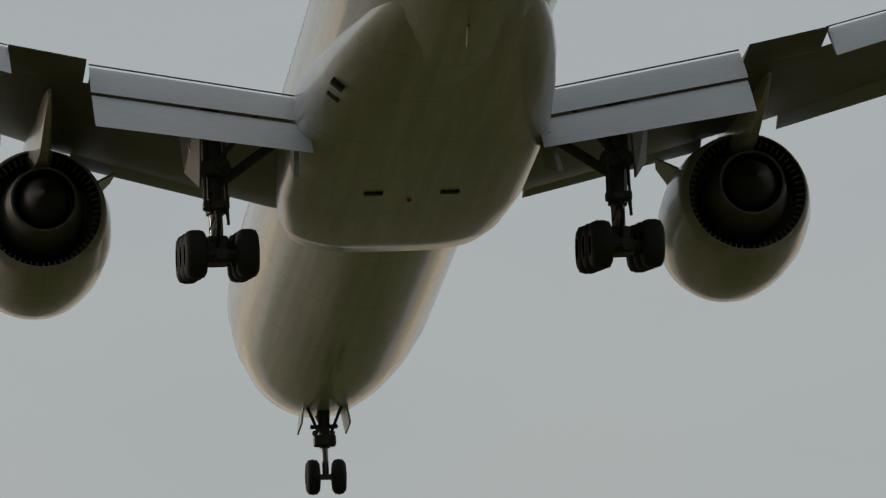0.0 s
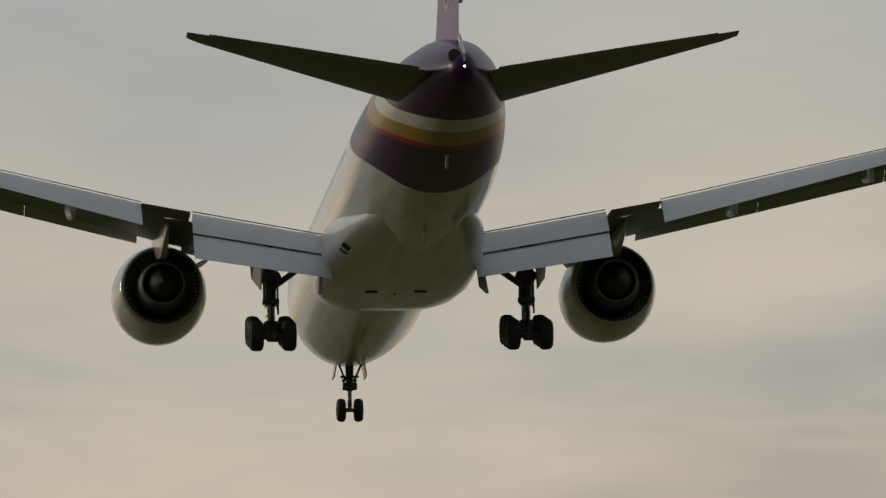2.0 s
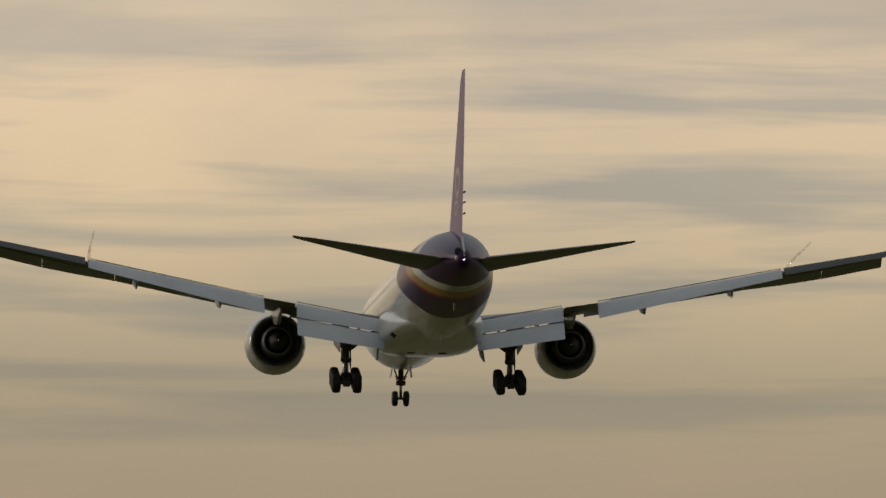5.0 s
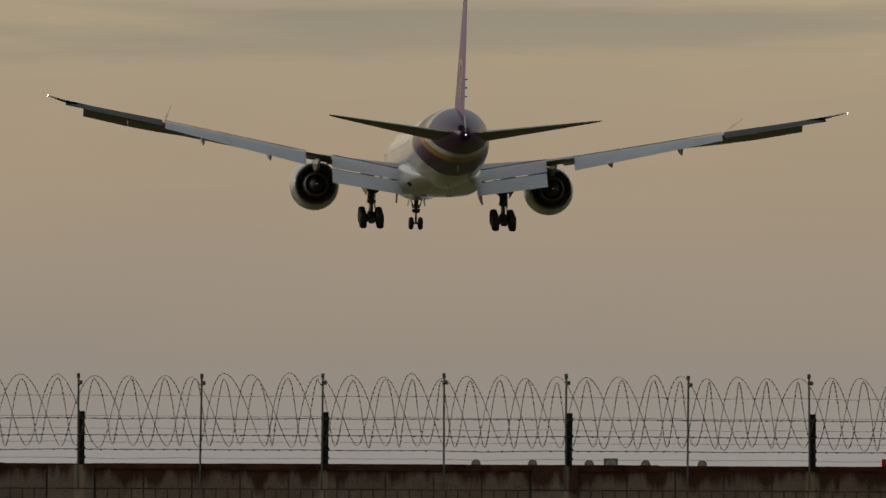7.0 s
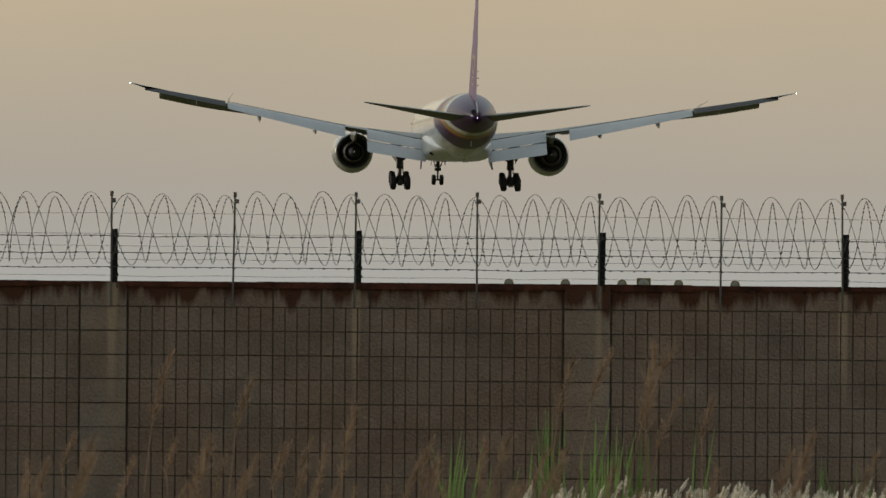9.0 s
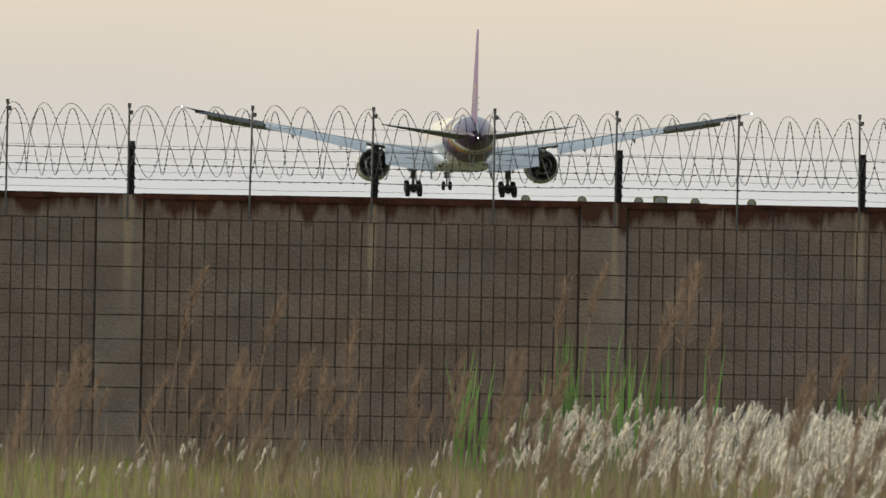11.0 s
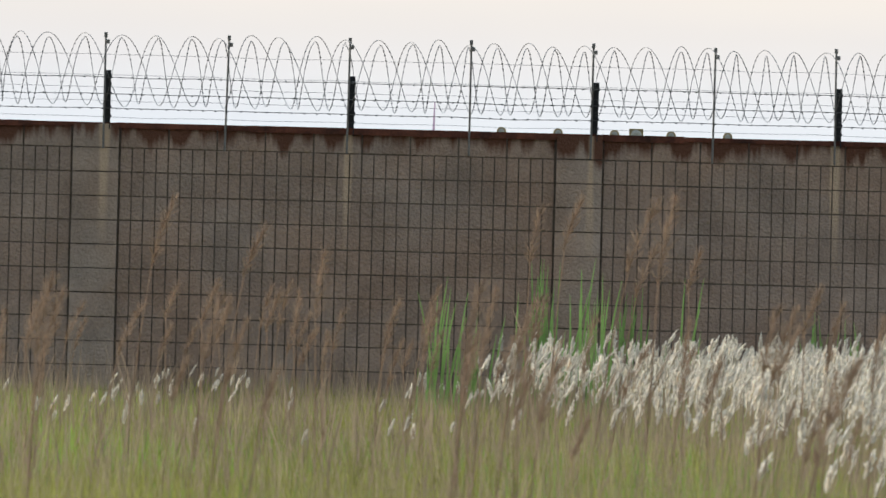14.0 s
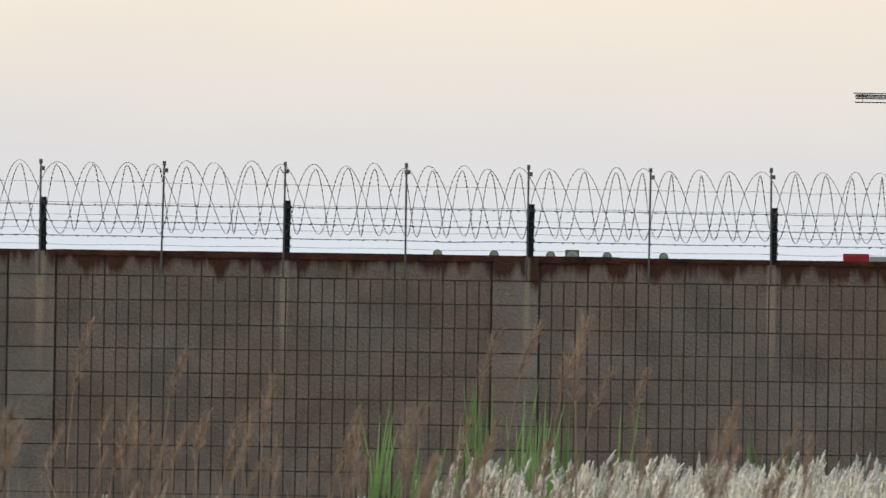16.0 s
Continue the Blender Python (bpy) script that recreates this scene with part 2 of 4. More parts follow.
def seams(m, step):
    """Thin skin joints across the body and grime drawn out along it."""
    N, L, b = node_set(m)
    base = b.inputs["Base Color"].links[0].from_socket
    tc, sep, wrap, thin = N("ShaderNodeTexCoord"), N("ShaderNodeSeparateXYZ"), N("ShaderNodeMath"), N("ShaderNodeMapRange")
    L(tc.outputs["Object"], sep.inputs[0])
    wrap.operation, wrap.inputs[1].default_value = "PINGPONG", step
    L(sep.outputs["Y"], wrap.inputs[0])
    thin.inputs["From Min"].default_value, thin.inputs["From Max"].default_value = .012, .03
    thin.inputs["To Min"].default_value = .62
    L(wrap.outputs[0], thin.inputs["Value"])
    mp, nz, g = N("ShaderNodeMapping"), N("ShaderNodeTexNoise"), N("ShaderNodeMapRange")
    mp.inputs["Scale"].default_value = (2.2, .07, 2.2)
    nz.inputs["Scale"].default_value, nz.inputs["Detail"].default_value = 1.0, 5
    L(tc.outputs["Object"], mp.inputs[0]); L(mp.outputs[0], nz.inputs["Vector"]); L(nz.outputs["Fac"], g.inputs["Value"])
    g.inputs["From Min"].default_value, g.inputs["From Max"].default_value = .38, .62
    g.inputs["To Min"].default_value, g.inputs["To Max"].default_value = .86, 1.05
    w, v = N("ShaderNodeMath"), N("ShaderNodeVectorMath")
    w.operation, v.operation = "MULTIPLY", "SCALE"
    L(thin.outputs[0], w.inputs[0]); L(g.outputs[0], w.inputs[1])
    L(base, v.inputs[0]); L(w.outputs[0], v.inputs["Scale"])
    L(v.outputs[0], b.inputs["Base Color"])
    bp = N("ShaderNodeBump"); bp.inputs["Strength"].default_value, bp.inputs["Distance"].default_value = .1, .03
    L(nz.outputs["Fac"], bp.inputs["Height"]); L(bp.outputs[0], b.inputs["Normal"])


VAPOUR = material("vapour", (.6, .58, .55), 1.0, dark=.6, scale=.8, fine=4)


def faint(m, share):
    """Mostly see-through, thinned out in uneven shreds."""
    N, L, b = node_set(m)
    clear, mix, tc, nz, r = N("ShaderNodeBsdfTransparent"), N("ShaderNodeMixShader"), N("ShaderNodeTexCoord"), N("ShaderNodeTexNoise"), N("ShaderNodeMapRange")
    nz.inputs["Scale"].default_value = .35
    L(tc.outputs["Object"], nz.inputs["Vector"]); L(nz.outputs["Fac"], r.inputs["Value"])
    r.inputs["From Min"].default_value, r.inputs["From Max"].default_value, r.inputs["To Max"].default_value = .3, .65, share
    L(r.outputs[0], mix.inputs[0]); L(clear.outputs[0], mix.inputs[1]); L(b.outputs[0], mix.inputs[2])
    L(mix.outputs[0], m.node_tree.nodes["Material Output"].inputs["Surface"])


faint(VAPOUR, .2)
LIVERY = livery()
seams(LIVERY, 2.75)
seams(WHITE, 1.9)
seams(NACELLE, 1.3)


def block_material(name, color):
    """Grey-brown concrete with rust run down from the wall's top edge and pale lime under the posts."""
    m = material(name, color, .9, dark=.78, scale=2.5, fine=45, bump=.6, vary=.055)
    N, L, b = node_set(m)
    base = b.inputs["Base Color"].links[0].from_socket
    geo, sep = N("ShaderNodeNewGeometry"), N("ShaderNodeSeparateXYZ")
    L(geo.outputs["Position"], sep.inputs[0])
    for node in m.node_tree.nodes:
        if node.bl_idname == "ShaderNodeMapping":
            L(geo.outputs["Position"], node.inputs[0])
    blot, tone = N("ShaderNodeTexNoise"), N("ShaderNodeMapRange")
    blot.inputs["Scale"].default_value, blot.inputs["Detail"].default_value = 1.3, 6
    L(geo.outputs["Position"], blot.inputs["Vector"]); L(blot.outputs["Fac"], tone.inputs["Value"])
    tone.inputs["From Min"].default_value, tone.inputs["From Max"].default_value = .35, .65
    warm = N("ShaderNodeMixRGB"); warm.blend_type = "MULTIPLY"; warm.inputs[2].default_value = (1.03, .93, .85, 1)
    L(tone.outputs[0], warm.inputs[0]); L(base, warm.inputs[1])
    base = warm.outputs[0]
    mp, nz = N("ShaderNodeMapping"), N("ShaderNodeTexNoise")
    mp.inputs["Scale"].default_value = (6.5, 1, .5)
    L(geo.outputs["Position"], mp.inputs[0]); L(mp.outputs[0], nz.inputs["Vector"])
    nz.inputs["Scale"].default_value, nz.inputs["Detail"].default_value = 1.0, 5
    top = N("ShaderNodeMapRange")
    top.inputs["From Min"].default_value, top.inputs["From Max"].default_value = 2.3, 2.65
    top.inputs["To Min"].default_value, top.inputs["To Max"].default_value = -.33, .19
    L(sep.outputs["Z"], top.inputs["Value"])
    s = N("ShaderNodeMath"); s.operation = "ADD"
    L(nz.outputs["Fac"], s.inputs[0]); L(top.outputs[0], s.inputs[1])
    f = N("ShaderNodeMapRange"); f.inputs["From Min"].default_value, f.inputs["From Max"].default_value = .44, .58
    f.inputs["To Max"].default_value = .92
    L(s.outputs[0], f.inputs["Value"])
    mix = N("ShaderNodeMixRGB"); mix.inputs[2].default_value = (.10, .032, .013, 1)
    L(f.outputs[0], mix.inputs[0]); L(base, mix.inputs[1])
    # lime and rust water run down under each iron post
    near, off = N("ShaderNodeMath"), N("ShaderNodeMath")
    off.operation, off.inputs[1].default_value = "ADD", .775
    near.operation, near.inputs[1].default_value = "PINGPONG", 1.0075
    L(sep.outputs["X"], off.inputs[0]); L(off.outputs[0], near.inputs[0])
    wob = N("ShaderNodeMath"); wob.operation = "MULTIPLY_ADD"; wob.inputs[1].default_value = .11
    L(nz.outputs["Fac"], wob.inputs[0]); L(near.outputs[0], wob.inputs[2])
    strip, run, both = N("ShaderNodeMapRange"), N("ShaderNodeMapRange"), N("ShaderNodeMath")
    strip.inputs["From Min"].default_value, strip.inputs["From Max"].default_value = .098, .07
    run.inputs["From Min"].default_value, run.inputs["From Max"].default_value = 1.55, 2.15
    run.inputs["To Max"].default_value = 1.0
    L(wob.outputs[0], strip.inputs["Value"]); L(sep.outputs["Z"], run.inputs["Value"])
    both.operation = "MULTIPLY"
    L(strip.outputs[0], both.inputs[0]); L(run.outputs[0], both.inputs[1])
    pale = N("ShaderNodeMixRGB"); pale.inputs[2].default_value = (.54, .40, .28, 1)
    L(both.outputs[0], pale.inputs[0]); L(mix.outputs[0], pale.inputs[1])
    L(pale.outputs[0], b.inputs["Base Color"])
    return m


BLOCK = block_material("scored_block", (.335, .256, .206))
PIER = block_material("plain_block", (.365, .292, .24))
MORTAR = material("mortar_and_groove_shade", (.165, .134, .112), .95, fine=60)
RUST = material("rusted_edge", (.125, .04, .022), .9, dark=.3, scale=7, fine=40)
IRON = material("black_iron", (.03, .032, .036), .55, metal=.4, fine=30)
ZINC = material("galvanised_pipe", (.19, .18, .17), .5, metal=.3, fine=30)
WIRE = material("wire", (.12, .115, .11), .5, metal=.5)
SOIL = material("field", (.085, .078, .013), .95, dark=.6, scale=.15, fine=3)
BLADE = material("grass_blade", (.345, .335, .068), .8, dark=.6, scale=.35, fine=2, island=.35)
FRESH = material("fresh_blade", (.25, .39, .055), .7, dark=.7, scale=.5, fine=2, island=.25)
STRAW = material("dry_blade", (.44, .345, .20), .8, dark=.7, scale=.5, fine=2, island=.3)
BROWN = material("brown_stalk", (.36, .26, .175), .85, dark=.7, scale=.6, fine=3, island=.3)
REEDLEAF = material("reed_leaf", (.22, .34, .09), .6, dark=.7, scale=2, island=.25)
PLUME = material("brown_plume", (.41, .285, .195), .9, dark=.7, scale=6, fine=60, island=.3)
SILK = material("white_plume", (.87, .80, .69), .9, dark=.8, scale=6, fine=60, island=.25)


def thin_leaf(m, share):
    """Lets light through: a share of the leaf's own colour shines from its far side."""
    N, L, b = node_set(m)
    t, mix = N("ShaderNodeBsdfTranslucent"), N("ShaderNodeMixShader")
    out = m.node_tree.nodes["Material Output"]
    L(b.inputs["Base Color"].links[0].from_socket, t.inputs["Color"])
    mix.inputs[0].default_value = share
    L(b.outputs[0], mix.inputs[1]); L(t.outputs[0], mix.inputs[2]); L(mix.outputs[0], out.inputs["Surface"])


for leaf, share in ((BROWN, .4), (BLADE, .45), (FRESH, .45), (STRAW, .4), (REEDLEAF, .45), (SILK, .5), (PLUME, .4)):
    thin_leaf(leaf, share)
LENSGLASS = material("lens_glass", (.42, .42, .39), .15)
HOUSING = material("lamp_housing", (.30, .235, .12), .6)
REDPAINT = material("red_paint", (.55, .02, .03), .5)
STEEL = material("mast_steel", (.25, .26, .27), .5, metal=.4)


# ---- building helpers ----
def part(name, bm, mat, parent=None, label="", smooth=False, angle=None):
    me = bpy.data.meshes.new(name)
    bmesh.ops.recalc_face_normals(bm, faces=bm.faces)
    for f in bm.faces:
        f.smooth = smooth
    if smooth and angle:
        for e in bm.edges:
            if len(e.link_faces) == 2 and e.calc_face_angle(0) > radians(angle):
                e.smooth = False
    bm.to_mesh(me)
    bm.free()
    me.materials.append(mat)
    ob = new(name, me)
    ob.parent = parent
    if label:
        tagged(ob, label)
    return ob


def loft(bm, rings, caps=True, closed=True):
    made = [[bm.verts.new(p) for p in r] for r in rings]
    n = len(made[0])
    for a, b in zip(made, made[1:]):
        for i in range(n if closed else n - 1):
            bm.faces.new((a[i], a[(i + 1) % n], b[(i + 1) % n], b[i]))
    if caps and closed:
        bm.faces.new(made[0])
        bm.faces.new(made[-1])
    return bm


def tube(bm, a, b, r, r2=None, n=10):
    a, b = Vector(a), Vector(b)
    q = (b - a).to_track_quat("Z", "Y")
    rings = []
    for c, rad in ((a, r), (b, r if r2 is None else r2)):
        rings.append([c + q @ Vector((rad * math.cos(2 * math.pi * i / n), rad * math.sin(2 * math.pi * i / n), 0)) for i in range(n)])
    return loft(bm, rings)


def spin(bm, profile, x, z, n=40, dip=0.0, y0=0.0):
    """Turn (y, r) rows about an axis along y."""
    rings = []
    for y, r in profile:
        rings.append([(x + r * math.sin(2 * math.pi * i / n), y, z + dip * (y - y0) + r * math.cos(2 * math.pi * i / n)) for i in range(n)])
    return loft(bm, rings, caps=False)


def box(bm, x0, x1, y0, y1, z0, z1, bevel=0.0):
    m = Matrix.LocRotScale(((x0 + x1) / 2, (y0 + y1) / 2, (z0 + z1) / 2), None, (abs(x1 - x0), abs(y1 - y0), abs(z1 - z0)))
    got = bmesh.ops.create_cube(bm, size=1, matrix=m)
    if bevel:
        es = {e for v in got["verts"] for e in v.link_edges}
        bmesh.ops.bevel(bm, geom=list(es), offset=bevel, segments=2, affect="EDGES", profile=.5)
    return bm


def slab(bm, corners, thick):
    """A panel through four corners, with thickness down its normal and a rounded leading edge."""
    c = [Vector(p) for p in corners]
    nrm = (c[1] - c[0]).cross(c[3] - c[0]).normalized()
    lo = [p - nrm * thick for p in c]
    v = [bm.verts.new(p) for p in c + lo]
    for f in ((0, 1, 2, 3), (7, 6, 5, 4), (0, 4, 5, 1), (1, 5, 6, 2), (2, 6, 7, 3), (3, 7, 4, 0)):
        bm.faces.new([v[i] for i in f])
    return bm


def foil(le, te, thick, n=9, camber=0.0):
    """A closed wing section between two points: upper side from back to front, then the lower side."""
    le, te = Vector(le), Vector(te)
    up = Vector((0, 0, 1))
    pts = []
    for i in range(n):
        u = 1 - i / (n - 1)
        h = 1.4845 * math.sqrt(u) - .63 * u - 1.758 * u * u + 1.4215 * u ** 3 - .5 * u ** 4
        pts.append(le.lerp(te, u) + up * (h * thick + camber * 4 * u * (1 - u)))
    for i in range(1, n - 1):
        u = i / (n - 1)
        h = 1.4845 * math.sqrt(u) - .63 * u - 1.758 * u * u + 1.4215 * u ** 3 - .5 * u ** 4
        pts.append(le.lerp(te, u) + up * (-h * thick * .8 + camber * 4 * u * (1 - u)))
    return pts


def flank(p, s):
    return (p[0] * s, p[1], p[2])


# ---- the aircraft; its own axes: y ahead, z up, from the rear axle of the main wheels ----
def build_aircraft():
    plane = tagged(new("airliner"), "white twin-engine airliner with purple tail, wheels and flaps down", "aircraft")
    # fuselage
    rows = [(37.0, 4.55, 4.65, .06), (36.6, 4.05, 5.2, .55), (35.8, 3.55, 5.85, 1.1), (34.5, 3.05, 6.75, 1.75), (33, 2.72, 7.5, 2.3), (31, 2.48, 8.1, 2.72),
            (29, 2.36, 8.4, 2.97), (26.5, 2.3, 8.5, 3.1)]
    rows += [(y, 2.3, 8.5, 3.1) for y in (20, 12, 6, 0, -6, -11)]
    rows += [(-14, 2.36, 8.5, 3.09), (-17, 2.55, 8.5, 3.02), (-20, 2.86, 8.48, 2.9), (-23, 3.22, 8.42, 2.7), (-26, 3.62, 8.28, 2.42), (-29, 4.06, 8.02, 2.02),
             (-31.5, 4.5, 7.6, 1.58), (-33.5, 4.92, 7.1, 1.08), (-35, 5.28, 6.6, .56), (-35.9, 5.55, 6.15, .16)]
    n = 48
    bm = bmesh.new()
    rings = []
    for y, lo, hi, rx in rows:
        c, rz = (lo + hi) / 2, (hi - lo) / 2
        rings.append([(rx * math.sin(2 * math.pi * i / n), y, c + rz * math.cos(2 * math.pi * i / n)) for i in range(n)])
    loft(bm, rings)
    fus = part("fuselage", bm, LIVERY, plane, smooth=True)
    # wing-to-body fairing, with its flat keel and turned-up lip
    bm = bmesh.new()
    rings = []
    for y, half, bot, top, k in ((9.35, 1.9, 2.42, 4.2, 3.0), (9.2, 2.6, 2.26, 4.4, 3.2), (8.85, 2.92, 2.15, 4.6, 3.4), (7.4, 3.2, 2.07, 4.75, 3.6), (4, 3.4, 2.04, 4.8, 4.2), (0, 3.42, 2.03, 4.8, 4.0), (-3, 3.42, 2.08, 4.75, 3.6),
                                 (-6, 3.22, 2.17, 4.6, 2.9), (-9, 2.92, 2.3, 4.3, 2.4), (-12, 2.5, 2.42, 4.0, 2.1), (-15.5, 1.8, 2.66, 3.8, 2.0)):
        c, rz = (top + bot) / 2, (top - bot) / 2
        ring = []
        for i in range(n):
            a = 2 * math.pi * i / n
            sx, cz = math.sin(a), math.cos(a)
            ring.append((half * math.copysign(abs(sx) ** (2 / k), sx), y, c + rz * math.copysign(abs(cz) ** (2 / k), cz)))
        rings.append(ring)
    loft(bm, rings)
    fair = part("belly_fairing", bm, WHITE, plane, smooth=True, angle=32)
    for x in (-1.05, 1.05):
        bm = bmesh.new()
        box(bm, x - .26, x + .26, 1.35, 1.61, 1.98, 2.12, .03)
        part("vent", bm, DARK, fair)
    bm = bmesh.new()
    tube(bm, (0.0, 2.3, 1.97), (0.0, 2.3, 2.2), .06)
    part("drain", bm, REDPAINT, fair, "small red belly lamp")
    for y in (-7.9, -6.8):
        bm = bmesh.new()
        slab(bm, [(-2.97, y - .12, 2.75), (-2.98, y + .12, 2.74), (-2.68, y + .2, 2.5), (-2.66, y - .04, 2.51)], .16)
        part("vent", bm, DARK, fair)
    bm = bmesh.new()
    slab(bm, [(-.05, -26.9, 3.8), (.05, -26.9, 3.8), (.05, -26.4, 3.35), (-.05, -26.4, 3.35)], .25)
    part("drain_mast", bm, GREY, plane)
    bm = bmesh.new()
    slab(bm, [(-.04, -14.6, 2.5), (.04, -14.6, 2.5), (.04, -14.2, 2.05), (-.04, -14.2, 2.05)], .3)
    part("blade_antenna", bm, WHITE, plane)
    # cabin windows
    bm = bmesh.new()
    box(bm, -.03, .03, -.1, .1, -.15, .15, .02)
    first = part("cabin_window", bm, GLASS, plane)
    first.location, first.rotation_euler = (2.99, 27, 6.1), (0, radians(-13), 0)
    for side in (1, -1):
        for k in range(39):
            if side == 1 and k == 0:
                continue
            o = new("cabin_window", first.data)
            o.parent = plane
            o.location, o.rotation_euler = (2.99 * side, 27 - 1.02 * k, 6.1), (0, radians(-13 * side), 0)
    # wings
    for s in (1, -1):
        side = "starboard" if s == 1 else "port"
        bm = bmesh.new()
        st = [((2.4, 12.9, 4.35), (2.4, .1, 4.0), 1.1), ((6.2, 10.1, 4.7), (6.2, .0, 4.48), .86), ((9.9, 7.4, 5.1), (9.9, -.45, 4.97), .62),
              ((15, 3.9, 5.96), (15, -3.3, 5.86), .46), ((20, .4, 6.84), (20, -5.2, 6.74), .36), ((25, -3.1, 7.44), (25, -7.1, 7.7), .22),
              ((29.6, -6.3, 8.3), (29.6, -9.1, 8.6), .18), ((31.4, -9.2, 8.76), (31.4, -10.9, 8.86), .14), ((32.6, -12.0, 9.08), (32.6, -12.9, 9.06), .06)]
        loft(bm, [foil(flank(a, s), flank(b, s), t, camber=.06) for a, b, t in st])
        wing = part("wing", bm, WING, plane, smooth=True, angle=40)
        # slats, drooped ahead of the leading edge
        for xa, xb in ((4.2, 8.9), (10.9, 15.87), (15.89, 20.97), (20.99, 25.87), (25.89, 29.6)):
            def lead(x):
                xs = [2.4, 6.2, 9.9, 15, 20, 25, 29.6]
                return float(np.interp(x, xs, [12.9, 10.1, 7.4, 3.9, .4, -3.1, -6.3])), float(np.interp(x, xs, [4.35, 4.75, 5.15, 6.02, 6.92, 7.48, 8.3]))
            bm = bmesh.new()
            rings = []
            for x in (xa, (xa + xb) / 2, xb):
                y, z = lead(x)
                c = 1.25 - .02 * x
                rings.append(foil((x * s, y + .1, z - min(.14 + .025 * x, .6)), (x * s, y + .1 - c, z + .08), .16))
            loft(bm, rings)
            part("slat", bm, GREY, wing, smooth=True, angle=40)
        # inboard double-slotted flap
        def panel(name, a, b, c, d, thick, mat=FLAP, parent=wing, label=""):
            """a, b: leading edge inner and outer; c, d: trailing edge outer and inner."""
            q = bmesh.new()
            rings = []
            for u in (0, .5, 1):
                le, te = Vector(a).lerp(Vector(b), u), Vector(d).lerp(Vector(c), u)
                rings.append(foil(flank(le, s), flank(te, s), thick))
            loft(q, rings)
            return part(name, q, mat, parent, label, smooth=True, angle=40)
        panel("flap", (3.1, -1.0, 4.06), (8.85, -1.1, 5.08), (8.9, -2.28, 4.08), (3.1, -2.3, 3.1), .2)
        panel("aft_flap", (3.1, -2.22, 3.03), (8.88, -2.2, 4.02), (8.89, -3.61, 2.8), (3.1, -3.6, 1.92), .12)
        panel("seal_strip", (3.1, -.95, 4.15), (8.85, -1.02, 5.18), (8.85, -1.12, 5.14), (3.1, -1.05, 4.11), .05, DARK)
        panel("seal_strip", (11.1, -2.3, 5.44), (22.9, -6.83, 7.5), (22.9, -6.93, 7.47), (11.1, -2.4, 5.4), .04, DARK)
        # outboard flap, flaperon and aileron
        panel("outboard_flap", (11.1, -2.4, 5.34), (22.9, -6.9, 7.42), (22.9, -7.95, 6.78), (11.1, -3.95, 4.2), .2)
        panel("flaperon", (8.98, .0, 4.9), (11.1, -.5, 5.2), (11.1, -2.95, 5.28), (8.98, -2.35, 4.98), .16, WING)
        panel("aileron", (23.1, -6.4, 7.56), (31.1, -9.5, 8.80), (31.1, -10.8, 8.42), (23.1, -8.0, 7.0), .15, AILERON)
        # spoiler edges on the upper skin
        for k in range(5):
            xa = 12.0 + 2.1 * k
            f = lambda x: (-1.8 - .395 * (x - 11), 5.29 + .179 * (x - 11))
            ya, za = f(xa); yb, zb = f(xa + 2.0)
            panel("spoiler", (xa, ya + .9, za + .14), (xa + 2.0, yb + .9, zb + .13), (xa + 2.0, yb - .15, zb + .06), (xa, ya - .15, za + .06), .05, WING)
        for k in range(3):
            xa = 3.6 + 1.75 * k
            za, zb = 4.2 + .155 * (xa - 3.6), 4.2 + .155 * (xa - 1.9)
            panel("spoiler", (xa, .4, za), (xa + 1.7, .4, zb), (xa + 1.7, -.85, zb), (xa, -.85, za), .05, WING)
        # flap track fairings, tapering to a point aft
        for x, y, z, ln, r in ((14.1, -3.0, 4.9, 3.6, .3), (19.7, -5.2, 5.95, 3.2, .27)):
            bm = bmesh.new()
            rings = []
            for u, k, dz in ((0, .05, .12), (.15, .55, .16), (.45, 1, .18), (.75, .8, .05), (.92, .4, -.25), (1, .06, -.42)):
                c = Vector((x * s, y + ln * (.62 - u), z + dz))
                rings.append([c + Vector((r * k * .8 * math.sin(2 * math.pi * i / 12), 0, r * k * 1.5 * math.cos(2 * math.pi * i / 12))) for i in range(12)])
            loft(bm, rings)
            part("flap_track_fairing", bm, GREY, wing, smooth=True)
        bm = bmesh.new()
        slab(bm, [flank(p, s) for p in ((3.42, -.4, 3.4), (3.42, -3.0, 2.5), (3.55, -3.9, 1.2), (3.42, -2.0, 1.75))], .14)
        part("flap_end_fairing", bm, WING, wing)
        # vapour drawn off the flap's outer end
        bm = bmesh.new()
        line = [Vector((22.95 * s, -7.6 - 17 * u, 7.15 + 1.0 * u + .12 * math.sin(5 * u))) for u in (0, .15, .3, .45, .6, .75, .9, 1)]
        for a, b, r in zip(line, line[1:], (.09, .1, .1, .095, .08, .06, .04)):
            tube(bm, a, b, r, r * .92, n=8)
        part("vapour_trail", bm, VAPOUR, plane, "thin wisp of vapour off the flap", smooth=True)
        # wing-tip lamp
        bm = bmesh.new()
        bmesh.ops.create_icosphere(bm, subdivisions=2, radius=.062, matrix=Matrix.Translation((32.62 * s, -12.95, 9.08)))
        part("tip_lamp", bm, LAMP, wing, "white glowing lamp")
        # engine
        ex, ez = 9.85 * s, 2.88
        bm = bmesh.new()
        spin(bm, [(5.8, 1.64), (5.77, 1.67), (6.4, 1.84), (7.4, 2.0), (8.7, 2.08), (10.2, 2.02), (11.2, 1.9), (11.7, 1.76), (11.75, 1.68), (11.6, 1.62), (10.8, 1.6)], ex, ez, 56)
        engine = part("engine", bm, NACELLE, plane, smooth=True)
        bm = bmesh.new()
